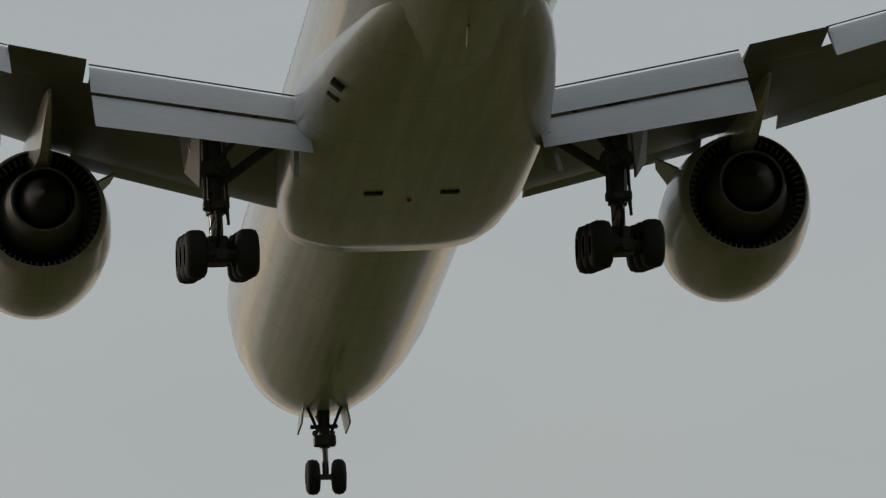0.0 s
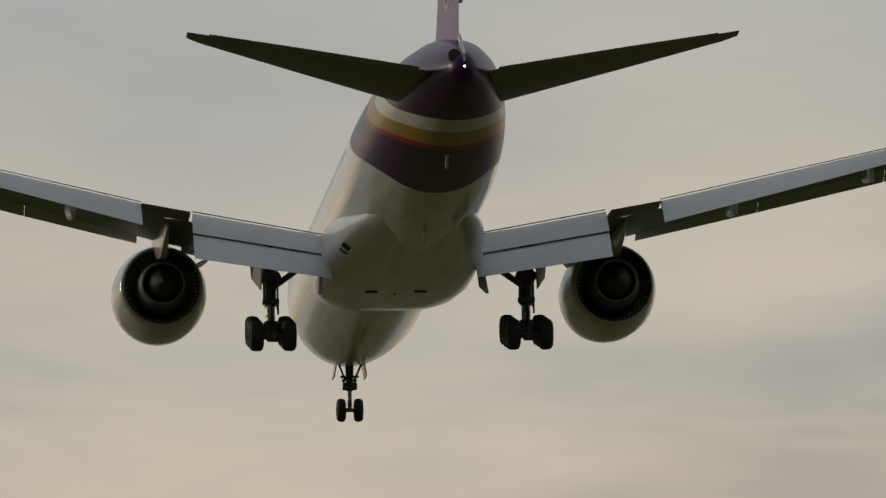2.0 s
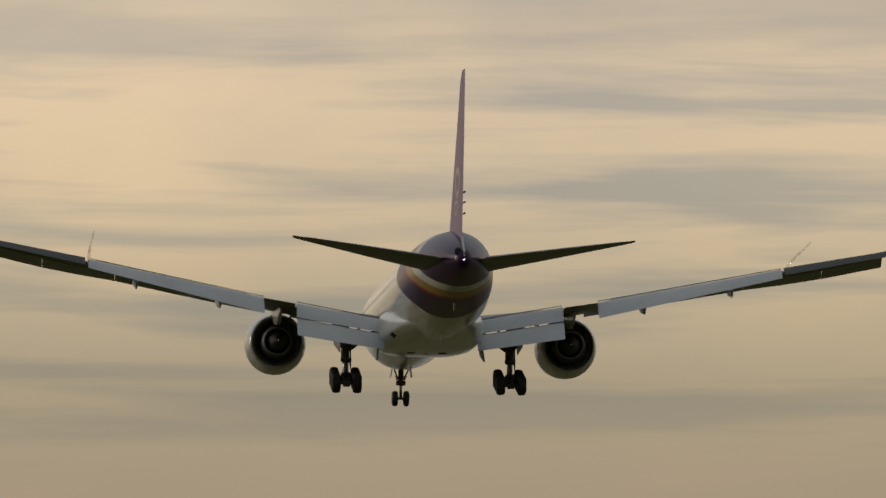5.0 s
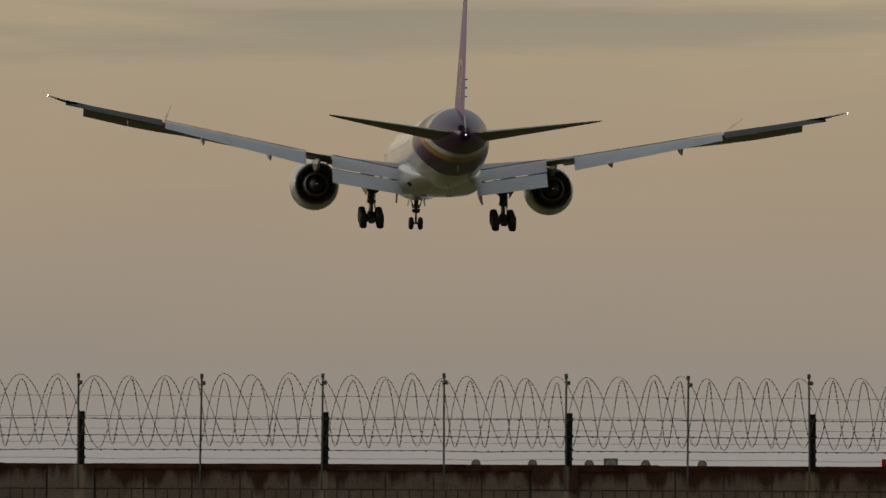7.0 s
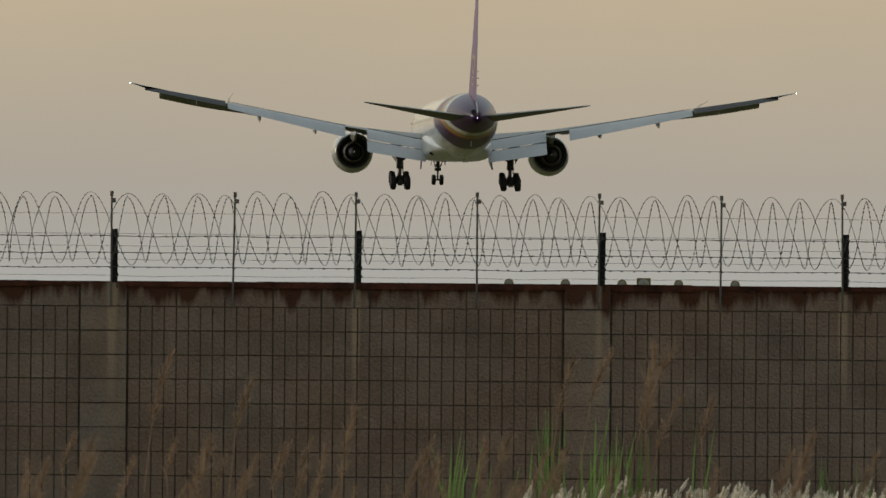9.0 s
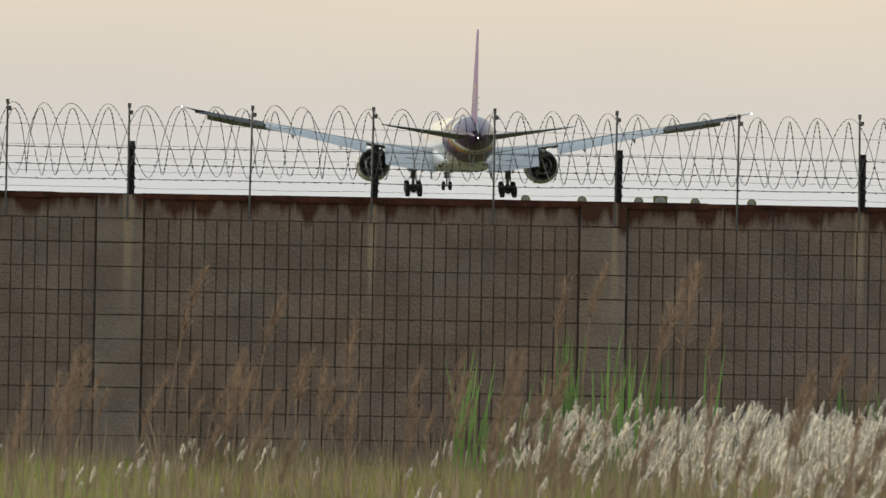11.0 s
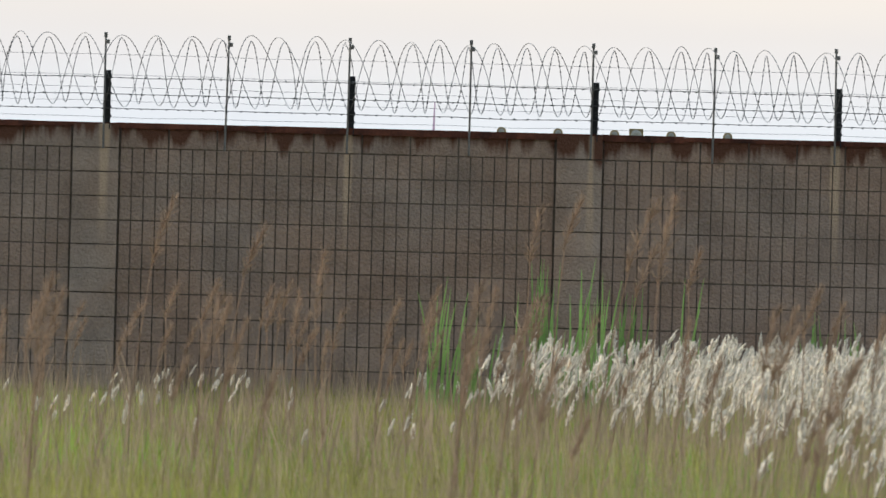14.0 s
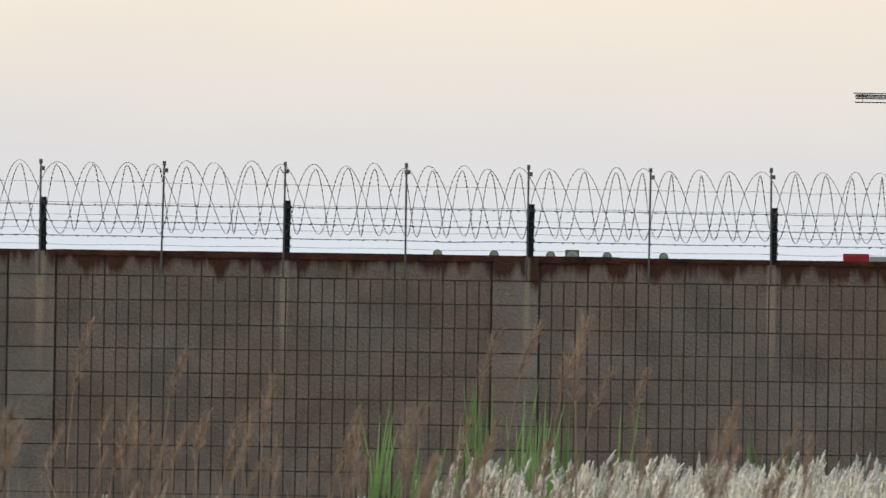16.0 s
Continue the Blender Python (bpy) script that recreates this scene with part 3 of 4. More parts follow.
        spin(bm, [(5.8, 1.64), (6.9, 1.68), (8.1, 1.64), (8.15, .4)], ex, ez, 48)
        part("fan_duct", bm, DUCT, engine, smooth=True, angle=50)
        bm = bmesh.new()
        spin(bm, [(8.1, 1.12), (6.9, 1.22), (5.9, 1.14), (4.9, .95), (4.7, .92), (4.7, .85), (5.7, .84), (5.8, .3)], ex, ez, 44)
        part("core_cowl", bm, TITAN, engine, smooth=True, angle=50)
        bm = bmesh.new()
        spin(bm, [(5.7, .74), (5.1, .73), (4.6, .6), (4.1, .34), (3.8, .03)], ex, ez, 32)
        part("exhaust_plug", bm, DARK, engine, smooth=True)
        bm = bmesh.new()
        slab(bm, [(-.014, -.25, 1.44), (.014, -.25, 1.44), (.014, -.25, 1.66), (-.014, -.25, 1.66)], .25)
        vane = part("outlet_vane", bm, GREY, engine)
        for k in range(56):
            o = vane if k == 0 else new("outlet_vane", vane.data)
            o.parent = engine
            o.location, o.rotation_euler = (ex, 6.45, ez), (0, 2 * math.pi * k / 56, 0)
        bm = bmesh.new()
        slab(bm, [(ex - s * 1.55, 10.4, ez + 1.25), (ex - s * 1.5, 8.4, ez + 1.3), (ex - s * 2.22, 8.3, ez + 1.62), (ex - s * 2.1, 9.2, ez + 1.55)], .06)
        part("strake", bm, NACELLE, engine)
        # pylon over the nacelle, with its tail under the wing
        bm = bmesh.new()
        rings = []
        for y, w, lo, hi in ((10.6, .12, 4.8, 5.0), (9, .3, 4.6, 5.3), (6, .34, 4.0, 5.2), (3.9, .2, 3.95, 5.0), (1.8, .14, 4.35, 4.95), (.2, .05, 4.65, 4.85)):
            rings.append([(ex + w * a, y, lo + (hi - lo) * b) for a, b in ((-1, .25), (-.6, 0), (.6, 0), (1, .25), (1, 1), (-1, 1))])
        loft(bm, rings)
        part("pylon", bm, WHITE, plane, smooth=True, angle=35)
        # main gear: raked truck of six wheels
        gear = tagged(new("main_gear"), "black six-wheel main landing gear leg")
        gear.parent, gear.location = plane, (0, -1.15, -.06)
        gx = 5.485 * s
        for k, (y, z) in enumerate(((0, -.14), (1.45, .14), (2.9, .42))):
            bm = bmesh.new()
            tube(bm, (gx - .62, y, z), (gx + .62, y, z), .11)
            part("axle", bm, GEAR, gear)
            for o in (-.7, .7):
                bm = bmesh.new()
                spin(bm, [(-.30, .30), (-.295, .5), (-.23, .62), (-.1, .662), (.1, .662), (.23, .62), (.295, .5), (.30, .30)], 0, 0, 30)
                bmesh.ops.transform(bm, matrix=Matrix.Translation((gx + o, y, z)) @ Matrix.Rotation(radians(90), 4, "Z"), verts=bm.verts)
                wheel = part("tyre", bm, RUBBER, gear, smooth=True)
                bm = bmesh.new()
                spin(bm, [(-.2, .02), (-.2, .24), (-.24, .31), (.24, .31), (.2, .24), (.2, .02)], 0, 0, 20)
                bmesh.ops.transform(bm, matrix=Matrix.Translation((gx + o, y, z)) @ Matrix.Rotation(radians(90), 4, "Z"), verts=bm.verts)
                part("rim", bm, GEAR, wheel)
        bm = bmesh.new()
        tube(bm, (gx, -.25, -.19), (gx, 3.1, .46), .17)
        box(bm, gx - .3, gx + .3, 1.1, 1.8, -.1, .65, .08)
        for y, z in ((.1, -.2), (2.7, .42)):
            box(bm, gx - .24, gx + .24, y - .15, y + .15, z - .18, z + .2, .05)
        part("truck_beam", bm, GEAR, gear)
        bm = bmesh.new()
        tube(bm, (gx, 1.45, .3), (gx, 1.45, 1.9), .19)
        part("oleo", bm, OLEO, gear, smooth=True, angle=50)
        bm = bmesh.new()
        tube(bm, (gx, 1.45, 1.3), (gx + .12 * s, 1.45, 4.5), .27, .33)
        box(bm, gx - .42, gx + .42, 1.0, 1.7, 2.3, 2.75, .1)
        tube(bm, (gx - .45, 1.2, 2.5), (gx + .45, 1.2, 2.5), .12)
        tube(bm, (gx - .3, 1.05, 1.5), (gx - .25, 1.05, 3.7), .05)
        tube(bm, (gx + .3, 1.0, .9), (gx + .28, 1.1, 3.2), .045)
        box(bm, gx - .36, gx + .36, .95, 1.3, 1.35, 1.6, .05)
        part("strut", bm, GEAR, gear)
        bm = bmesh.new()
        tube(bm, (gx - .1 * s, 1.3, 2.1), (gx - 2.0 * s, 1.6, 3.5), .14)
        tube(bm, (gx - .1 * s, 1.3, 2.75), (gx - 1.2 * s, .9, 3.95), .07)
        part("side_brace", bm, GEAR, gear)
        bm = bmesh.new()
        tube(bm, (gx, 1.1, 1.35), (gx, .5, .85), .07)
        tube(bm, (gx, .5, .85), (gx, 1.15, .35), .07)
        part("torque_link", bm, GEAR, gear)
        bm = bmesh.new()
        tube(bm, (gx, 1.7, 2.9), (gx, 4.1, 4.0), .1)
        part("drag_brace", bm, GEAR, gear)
        rnd = random.Random(4)
        for k in range(7):
            bm = bmesh.new()
            x0 = gx + rnd.uniform(-.35, .35)
            tube(bm, (x0, .85 + rnd.uniform(-.1, .2), .4 + .3 * k), (gx + rnd.uniform(-.35, .35), .95, .8 + .34 * k), .022, n=5)
            part("brake_hose", bm, RUBBER, gear)
        bm = bmesh.new()
        slab(bm, [(gx + .34 * s, .9, 4.4), (gx + .98 * s, 1.5, 4.4), (gx + .8 * s, 1.5, 2.5), (gx + .44 * s, 1.0, 1.95)], .07)
        part("gear_door", bm, WING, gear, "grey gear door, darkened as in shade")
    # nose gear
    gear = tagged(new("nose_gear"), "twin-wheel nose landing gear leg")
    gear.parent = plane
    for o in (-.4, .4):
        bm = bmesh.new()
        spin(bm, [(-.22, .25), (-.2, .43), (-.13, .52), (0, .548), (.13, .52), (.2, .43), (.22, .25)], 0, 0, 28)
        bmesh.ops.transform(bm, matrix=Matrix.Translation((o, 31.2, .46)) @ Matrix.Rotation(radians(90), 4, "Z"), verts=bm.verts)
        wheel = part("tyre", bm, RUBBER, gear, smooth=True)
        bm = bmesh.new()
        spin(bm, [(-.15, .02), (-.15, .2), (-.19, .26), (.19, .26), (.15, .2), (.15, .02)], 0, 0, 18)
        bmesh.ops.transform(bm, matrix=Matrix.Translation((o, 31.2, .46)) @ Matrix.Rotation(radians(90), 4, "Z"), verts=bm.verts)
        part("rim", bm, GEAR, wheel)
    bm = bmesh.new()
    tube(bm, (-.42, 31.2, .46), (.42, 31.2, .46), .09)
    tube(bm, (0, 31.2, .46), (0, 31.15, 1.5), .1)
    part("oleo", bm, OLEO, gear)
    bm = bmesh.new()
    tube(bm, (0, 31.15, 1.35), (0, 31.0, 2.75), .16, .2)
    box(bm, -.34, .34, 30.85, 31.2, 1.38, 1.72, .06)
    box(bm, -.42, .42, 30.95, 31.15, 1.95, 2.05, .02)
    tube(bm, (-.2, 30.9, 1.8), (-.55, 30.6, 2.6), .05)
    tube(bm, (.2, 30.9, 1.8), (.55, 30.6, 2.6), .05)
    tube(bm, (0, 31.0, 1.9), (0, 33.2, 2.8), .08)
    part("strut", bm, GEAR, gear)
    for s in (-1, 1):
        bm = bmesh.new()
        slab(bm, [(.6 * s, 30.2, 2.7), (.6 * s, 32.0, 2.7), (.72 * s, 31.9, 1.95), (.72 * s, 30.3, 1.95)], .05 * s)
        part("gear_door", bm, GREY, gear, "pale grey gear door")
        bm = bmesh.new()
        bmesh.ops.create_icosphere(bm, subdivisions=2, radius=.1, matrix=Matrix.Translation((.26 * s, 31.3, 1.85)))
        part("landing_lamp", bm, GLASS, gear)
    # tail
    for s in (1, -1):
        bm = bmesh.new()
        st = [((.6, -26.6, 5.45), (.6, -33.2, 5.82), .8), ((2.2, -27.8, 5.62), (2.2, -33.6, 5.98), .66), ((6.5, -31.2, 6.28), (6.5, -34.9, 6.5), .38),
              ((10.2, -34.1, 6.9), (10.2, -36.0, 6.92), .2), ((10.75, -34.9, 6.97), (10.75, -36.1, 6.99), .1)]
        loft(bm, [foil(flank((a[0], a[1], a[2] + .18), s), flank((b[0], b[1], b[2] + .18), s), t) for a, b, t in st])
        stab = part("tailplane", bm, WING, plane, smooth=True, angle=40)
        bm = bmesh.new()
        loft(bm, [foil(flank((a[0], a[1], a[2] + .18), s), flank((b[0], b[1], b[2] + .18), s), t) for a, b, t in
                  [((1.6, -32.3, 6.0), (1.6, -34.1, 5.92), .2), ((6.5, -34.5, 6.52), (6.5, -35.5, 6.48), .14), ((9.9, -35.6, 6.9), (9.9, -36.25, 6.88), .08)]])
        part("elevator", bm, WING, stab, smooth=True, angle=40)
    bm = bmesh.new()
    rings = []
    for z, le, te, th in ((7.4, -20.8, -33.0, .5), (8.4, -23.4, -33.2, .46), (11, -25.6, -33.7, .38), (14, -28.2, -34.2, .28), (17.4, -31.1, -34.55, .17), (17.96, -32.2, -34.6, .1)):
        m = 9
        ring = []
        for sgn in (1, -1):
            for i in range(m):
                u = i / (m - 1) if sgn == 1 else 1 - i / (m - 1)
                if sgn == -1 and i in (0, m - 1):
                    continue
                h = 1.4845 * math.sqrt(u) - .63 * u - 1.758 * u * u + 1.4215 * u ** 3 - .5 * u ** 4
                ring.append((sgn * th * (h + .06), le + (te - le) * u, z))
        rings.append(ring)
    loft(bm, rings)
    fin = part("fin", bm, FIN, plane, smooth=True, angle=40)
    for z in (8.95, 9.65, 10.3):
        bm = bmesh.new()
        box(bm, .1, .24, -33.2, -32.3, z - .05, z + .05, .04)
        part("rudder_fairing", bm, PURPLE, fin)
    # gold emblem on the fin's port side, a ring leaf over a smaller one, laid on the skin
    def fin_half(y, z):
        zs = (7.4, 8.4, 11, 14, 17.4)
        le, te = np.interp(z, zs, (-20.8, -23.4, -25.6, -28.2, -31.1)), np.interp(z, zs, (-33.0, -33.2, -33.7, -34.2, -34.55))
        u = min(1, max(.02, (y - le) / (te - le)))
        return float(np.interp(z, zs, (.5, .46, .38, .28, .17))) * (1.4845 * math.sqrt(u) - .63 * u - 1.758 * u * u + 1.4215 * u ** 3 - .5 * u ** 4 + .06)
    for z, y, rz, ry in ((11.0, -30.9, 1.0, 1.4), (9.45, -30.2, .5, 1.0)):
        bm = bmesh.new()
        rings = []
        for k in (1.0, .8, .6):
            flat = [(y + k * ry * math.cos(a) * (1 + .3 * math.sin(a)), z + k * rz * math.sin(a)) for a in [2 * math.pi * i / 28 for i in range(28)]]
            rings.append([(-fin_half(p, q) - .014, p, q) for p, q in flat])
        loft(bm, rings, caps=False)
        part("emblem", bm, EMBLEM, fin, "gold leaf-shaped emblem")
    # tail cone end: exhaust on the port side, spine and lamp
    bm = bmesh.new()
    slab(bm, [(-.05, -33.6, 7.2), (.05, -33.6, 7.2), (.05, -35.9, 6.05), (-.05, -35.9, 6.05)], .3)
    part("tail_spine", bm, WHITE, plane)
    bm = bmesh.new()
    tube(bm, (-.3, -34.9, 6.35), (-.34, -35.3, 6.38), .26, .24, 16)
    part("power_unit_exhaust", bm, DARK, plane)
    bm = bmesh.new()
    bmesh.ops.create_icosphere(bm, subdivisions=2, radius=.045, matrix=Matrix.Translation((0, -36.0, 5.82)))
    part("tail_lamp", bm, LAMP, plane, "white glowing lamp")
    return plane


AIRLINER = build_aircraft()


# ---- ground ----
def build_ground():
    bm = bmesh.new()
    bmesh.ops.create_grid(bm, x_segments=24, y_segments=24, size=4500)
    tagged(part("ground", bm, SOIL), "flat olive grass field", "ground", kind="structure")


build_ground()

# ---- block wall ----
WALL_Y, TOP, PITCH = 72.0, 2.65, 4.0
PIER_X = -2.86
COURSE, UNIT = 0.2, 0.4


def shared(name, mesh, parent, at):
    o = new(name, mesh)
    o.parent = parent
    o.location = at
    return o


def build_wall():
    bm = bmesh.new()
    box(bm, -90, 90, WALL_Y + .006, WALL_Y + .19, -.3, TOP - .012)
    wall = tagged(part("wall_boundary", bm, MORTAR), "grey-brown scored concrete block wall with rusty top edge", "wall", kind="structure")

    def unit(scored, wide):
        b = bmesh.new()
        if scored:
            # gaps bare the dark wall body, whose colour stands in for groove shadow
            for k in range(4):
                x = -.1494 + .0996 * k
                box(b, x - .0447, x + .0447, -.005, .012, -.0949, .0949)
        else:
            box(b, -wide, wide, -.008, .012, -.0958, .0958)
        return b
    meshes = {}
    for key, mat, flag in (("block", BLOCK, True), ("cap", BLOCK, False), ("pier", PIER, False)):
        o = part("block", unit(flag, 0.189 if key == "pier" else .1935), mat, wall)
        meshes[key] = o.data
        bpy.data.objects.remove(o)
    rnd = random.Random(12)
    rest = {"block": [], "pier": []}
    columns = range(-30, 32)
    for c in columns:
        x = PIER_X + UNIT * c
        pier = c % 10 == 0
        for r in range(13):
            z = TOP - COURSE * (r + .5)
            key = "pier" if pier else ("cap" if r == 0 else "block")
            y = WALL_Y - (.03 if pier else 0)
            if -4.7 < x < 5.1 and r < 11:
                o = shared("block", meshes[key], wall, (x + rnd.uniform(-.0015, .0015), y + rnd.uniform(-.003, .003), z + rnd.uniform(-.0015, .0015)))
                o.rotation_euler = (rnd.uniform(-.012, .012), 0, rnd.uniform(-.006, .006))
            else:
                rest["pier" if pier or r == 0 else "block"].append((x, y, z))
    for key, spots in rest.items():
        src = meshes["pier" if key == "pier" else "block"]
        v = np.array([q.co[:] for q in src.vertices])
        f = [tuple(p.vertices) for p in src.polygons]
        verts, faces = [], []
        for spot in spots:
            base = len(verts)
            verts.extend((v + np.array(spot)).tolist())
            faces.extend(tuple(i + base for i in q) for q in f)
        me = bpy.data.meshes.new("further_blocks")
        me.from_pydata(verts, [], faces)
        me.materials.append(BLOCK)
        o = new("further_blocks", me)
        o.parent = wall
        tagged(o, kind="stuff")
    # rusted edge strip
    bm = bmesh.new()
    rnd = random.Random(3)
    x = -14.0
    while x < 14:
        w = rnd.uniform(.5, 1.2)
        h = rnd.uniform(0, .006)
        box(bm, x, x + w, WALL_Y - .022 - h, WALL_Y + .2, TOP - .028 - 3 * h, TOP + .006 + h)
        x += w
    part("coping", bm, RUST, wall, "thin rusted edge strip")
    return wall


WALL = build_wall()


# ---- fence on the wall ----
FENCE_Y = WALL_Y - .045
def build_fence():
    fence = tagged(new("razor_wire_fence"), "razor wire coil and barbed wire on iron posts", "fence")
    fence.location = (0, FENCE_Y, TOP)
    rnd = random.Random(8)
    bm = bmesh.new()
    tube(bm, (0, 0, -.2), (0, 0, .74), .009, n=8)
    box(bm, -.014, .014, -.014, .014, .72, .76, .004)
    box(bm, .004, .034, -.03, .0, .665, .70, .004)
    pipe = part("pipe_post", bm, ZINC, fence)
    bm = bmesh.new()
    box(bm, -.028, .028, .05, .058, -.05, .44)
    box(bm, .022, .03, .0, .056, -.05, .44)
    for z in (.06, .135, .25, .385):
        tube(bm, (.028, .03, z), (.038, .03, z), .011, n=8)
    iron = part("iron_post", bm, IRON, fence)
    firsts = True
    for k in range(-8, 10):
        x = -2.80 + 1.008 * k
        lean = rnd.uniform(-.6, .9)
        o = pipe if firsts else shared("pipe_post", pipe.data, fence, (0, 0, 0))
        o.location, o.rotation_euler = (x, 0, rnd.uniform(-.01, .012)), (0, radians(lean), 0)
        if k % 2 == 0:
            q = iron if firsts else shared("iron_post", iron.data, fence, (0, 0, 0))
            q.location, q.rotation_euler = (x + .022, 0, 0), (0, radians(rnd.uniform(-.5, .8)), 0)
        firsts = False
    # straight wires; three of them barbed
    for z, barbed in ((.385, True), (.245, True), (.125, True), (.57, False), (.30, False), (.19, False), (.055, False), (.40, False)):
        bm = bmesh.new()
        xs = [-9 + 1.008 * k for k in range(19)]
        line = []
        for xa in xs:
            line += [(xa, z), (xa + .504, z - rnd.uniform(.0, .012))]
        rad = .0033 if barbed else .0016
        loft(bm, [[(px, -.02 + rad * math.cos(k * 1.2566), pz + rad * math.sin(k * 1.2566)) for k in range(5)] for px, pz in line])
        if barbed:
            x = -8.9
            while x < 8.9:
                for _ in range(2):
                    a = Vector((rnd.uniform(-.008, .008), rnd.uniform(-.012, .012), rnd.choice((-1, 1)) * rnd.uniform(.005, .0095)))
                    tube(bm, Vector((x, -.02, z - .005)) - a, Vector((x, -.02, z - .005)) + a, .002, n=4)
                tube(bm, (x - .009, -.02, z - .005), (x + .009, -.02, z - .005), .004, n=5)
                x += rnd.uniform(.085, .12)
        part("barbed_wire" if barbed else "plain_wire", bm, WIRE, fence)
    # the coil: two wide strands wound through one another and a steep one clipped to their tops
    n = 5
    bm = bmesh.new()
    strands = []
    heads = [-9.2]
    while heads[-1] < 9.0:
        heads.append(heads[-1] + .258 * rnd.uniform(.82, 1.2))
    for strand in (0, 1, 2):
        pts = []
        sub = 64
        for x, x2 in zip(heads[strand % 2::2], heads[strand % 2 + 2::2]):
            p = x2 - x
            r, lift, a = rnd.uniform(.285, .305), rnd.uniform(-.012, .012), rnd.uniform(-.045, .0)
            for i in range(sub):
                th = 2 * math.pi * i / sub
                pts.append([x + p * i / sub + a * math.sin(th) - .028 * math.cos(th), .27 * math.cos(th) * (1 if strand else -1), .447 + lift + r * math.sin(th)])
        if strand == 2:
            pts = []
            mids = [(x + x2) / 2 - .012 for x, x2 in zip(heads, heads[1:])]
            for x, x2 in zip(mids, mids[1:]):
                r, lift, a = rnd.uniform(.262, .286), rnd.uniform(-.012, .008), rnd.uniform(-.02, .03)
                for i in range(sub):
                    th = 2 * math.pi * i / sub
                    pts.append([x + (x2 - x) * i / sub + a * math.sin(th), .2 * math.sin(th), .43 + lift + r * math.cos(th)])
        pts = np.array(pts)
        ker = np.ones(15) / 15
        off = np.stack([np.convolve(np.pad(pts[:, k], 7, mode="edge"), ker, "valid") for k in range(3)], 1)
        pts[:, 0] = off[:, 0]
        strands.append(pts)
        prev = None
        for i in range(len(pts)):
            c = Vector(pts[i])
            d = Vector(pts[min(i + 1, len(pts) - 1)]) - Vector(pts[max(i - 1, 0)])
            q = d.to_track_quat("Z", "Y")
            ring = [bm.verts.new(c + q @ Vector((.0028 * math.cos(2 * math.pi * k / n), .0028 * math.sin(2 * math.pi * k / n), 0))) for k in range(n)]
            if prev:
                for k in range(n):
                    bm.faces.new((prev[k], prev[(k + 1) % n], ring[(k + 1) % n], ring[k]))
            prev = ring
    pts = np.concatenate(strands)
    coil = part("razor_coil", bm, WIRE, fence)
    verts, faces = [], []
    for i in range(0, len(pts) - 1, 2):
        c = Vector(pts[i])
        if (Vector(pts[i + 1]) - c).length > .2:
            continue
        d = (Vector(pts[i + 1]) - c).normalized()
        q = d.to_track_quat("Z", "Y")
        e = q @ Vector((.0062, 0, 0))
        b = len(verts)
        verts += [c - d * .011, c + e - d * .006, c + e + d * .006, c + d * .011, c - e + d * .006, c - e - d * .006]
        faces += [(b, b + 1, b + 2, b + 3), (b, b + 3, b + 4, b + 5)]
    me = bpy.data.meshes.new("razor_barb")
    me.from_pydata([v[:] for v in verts], [], faces)
    me.materials.append(WIRE)
    o = new("razor_barb", me)
    o.parent = coil
    tagged(o, kind="stuff")


build_fence()


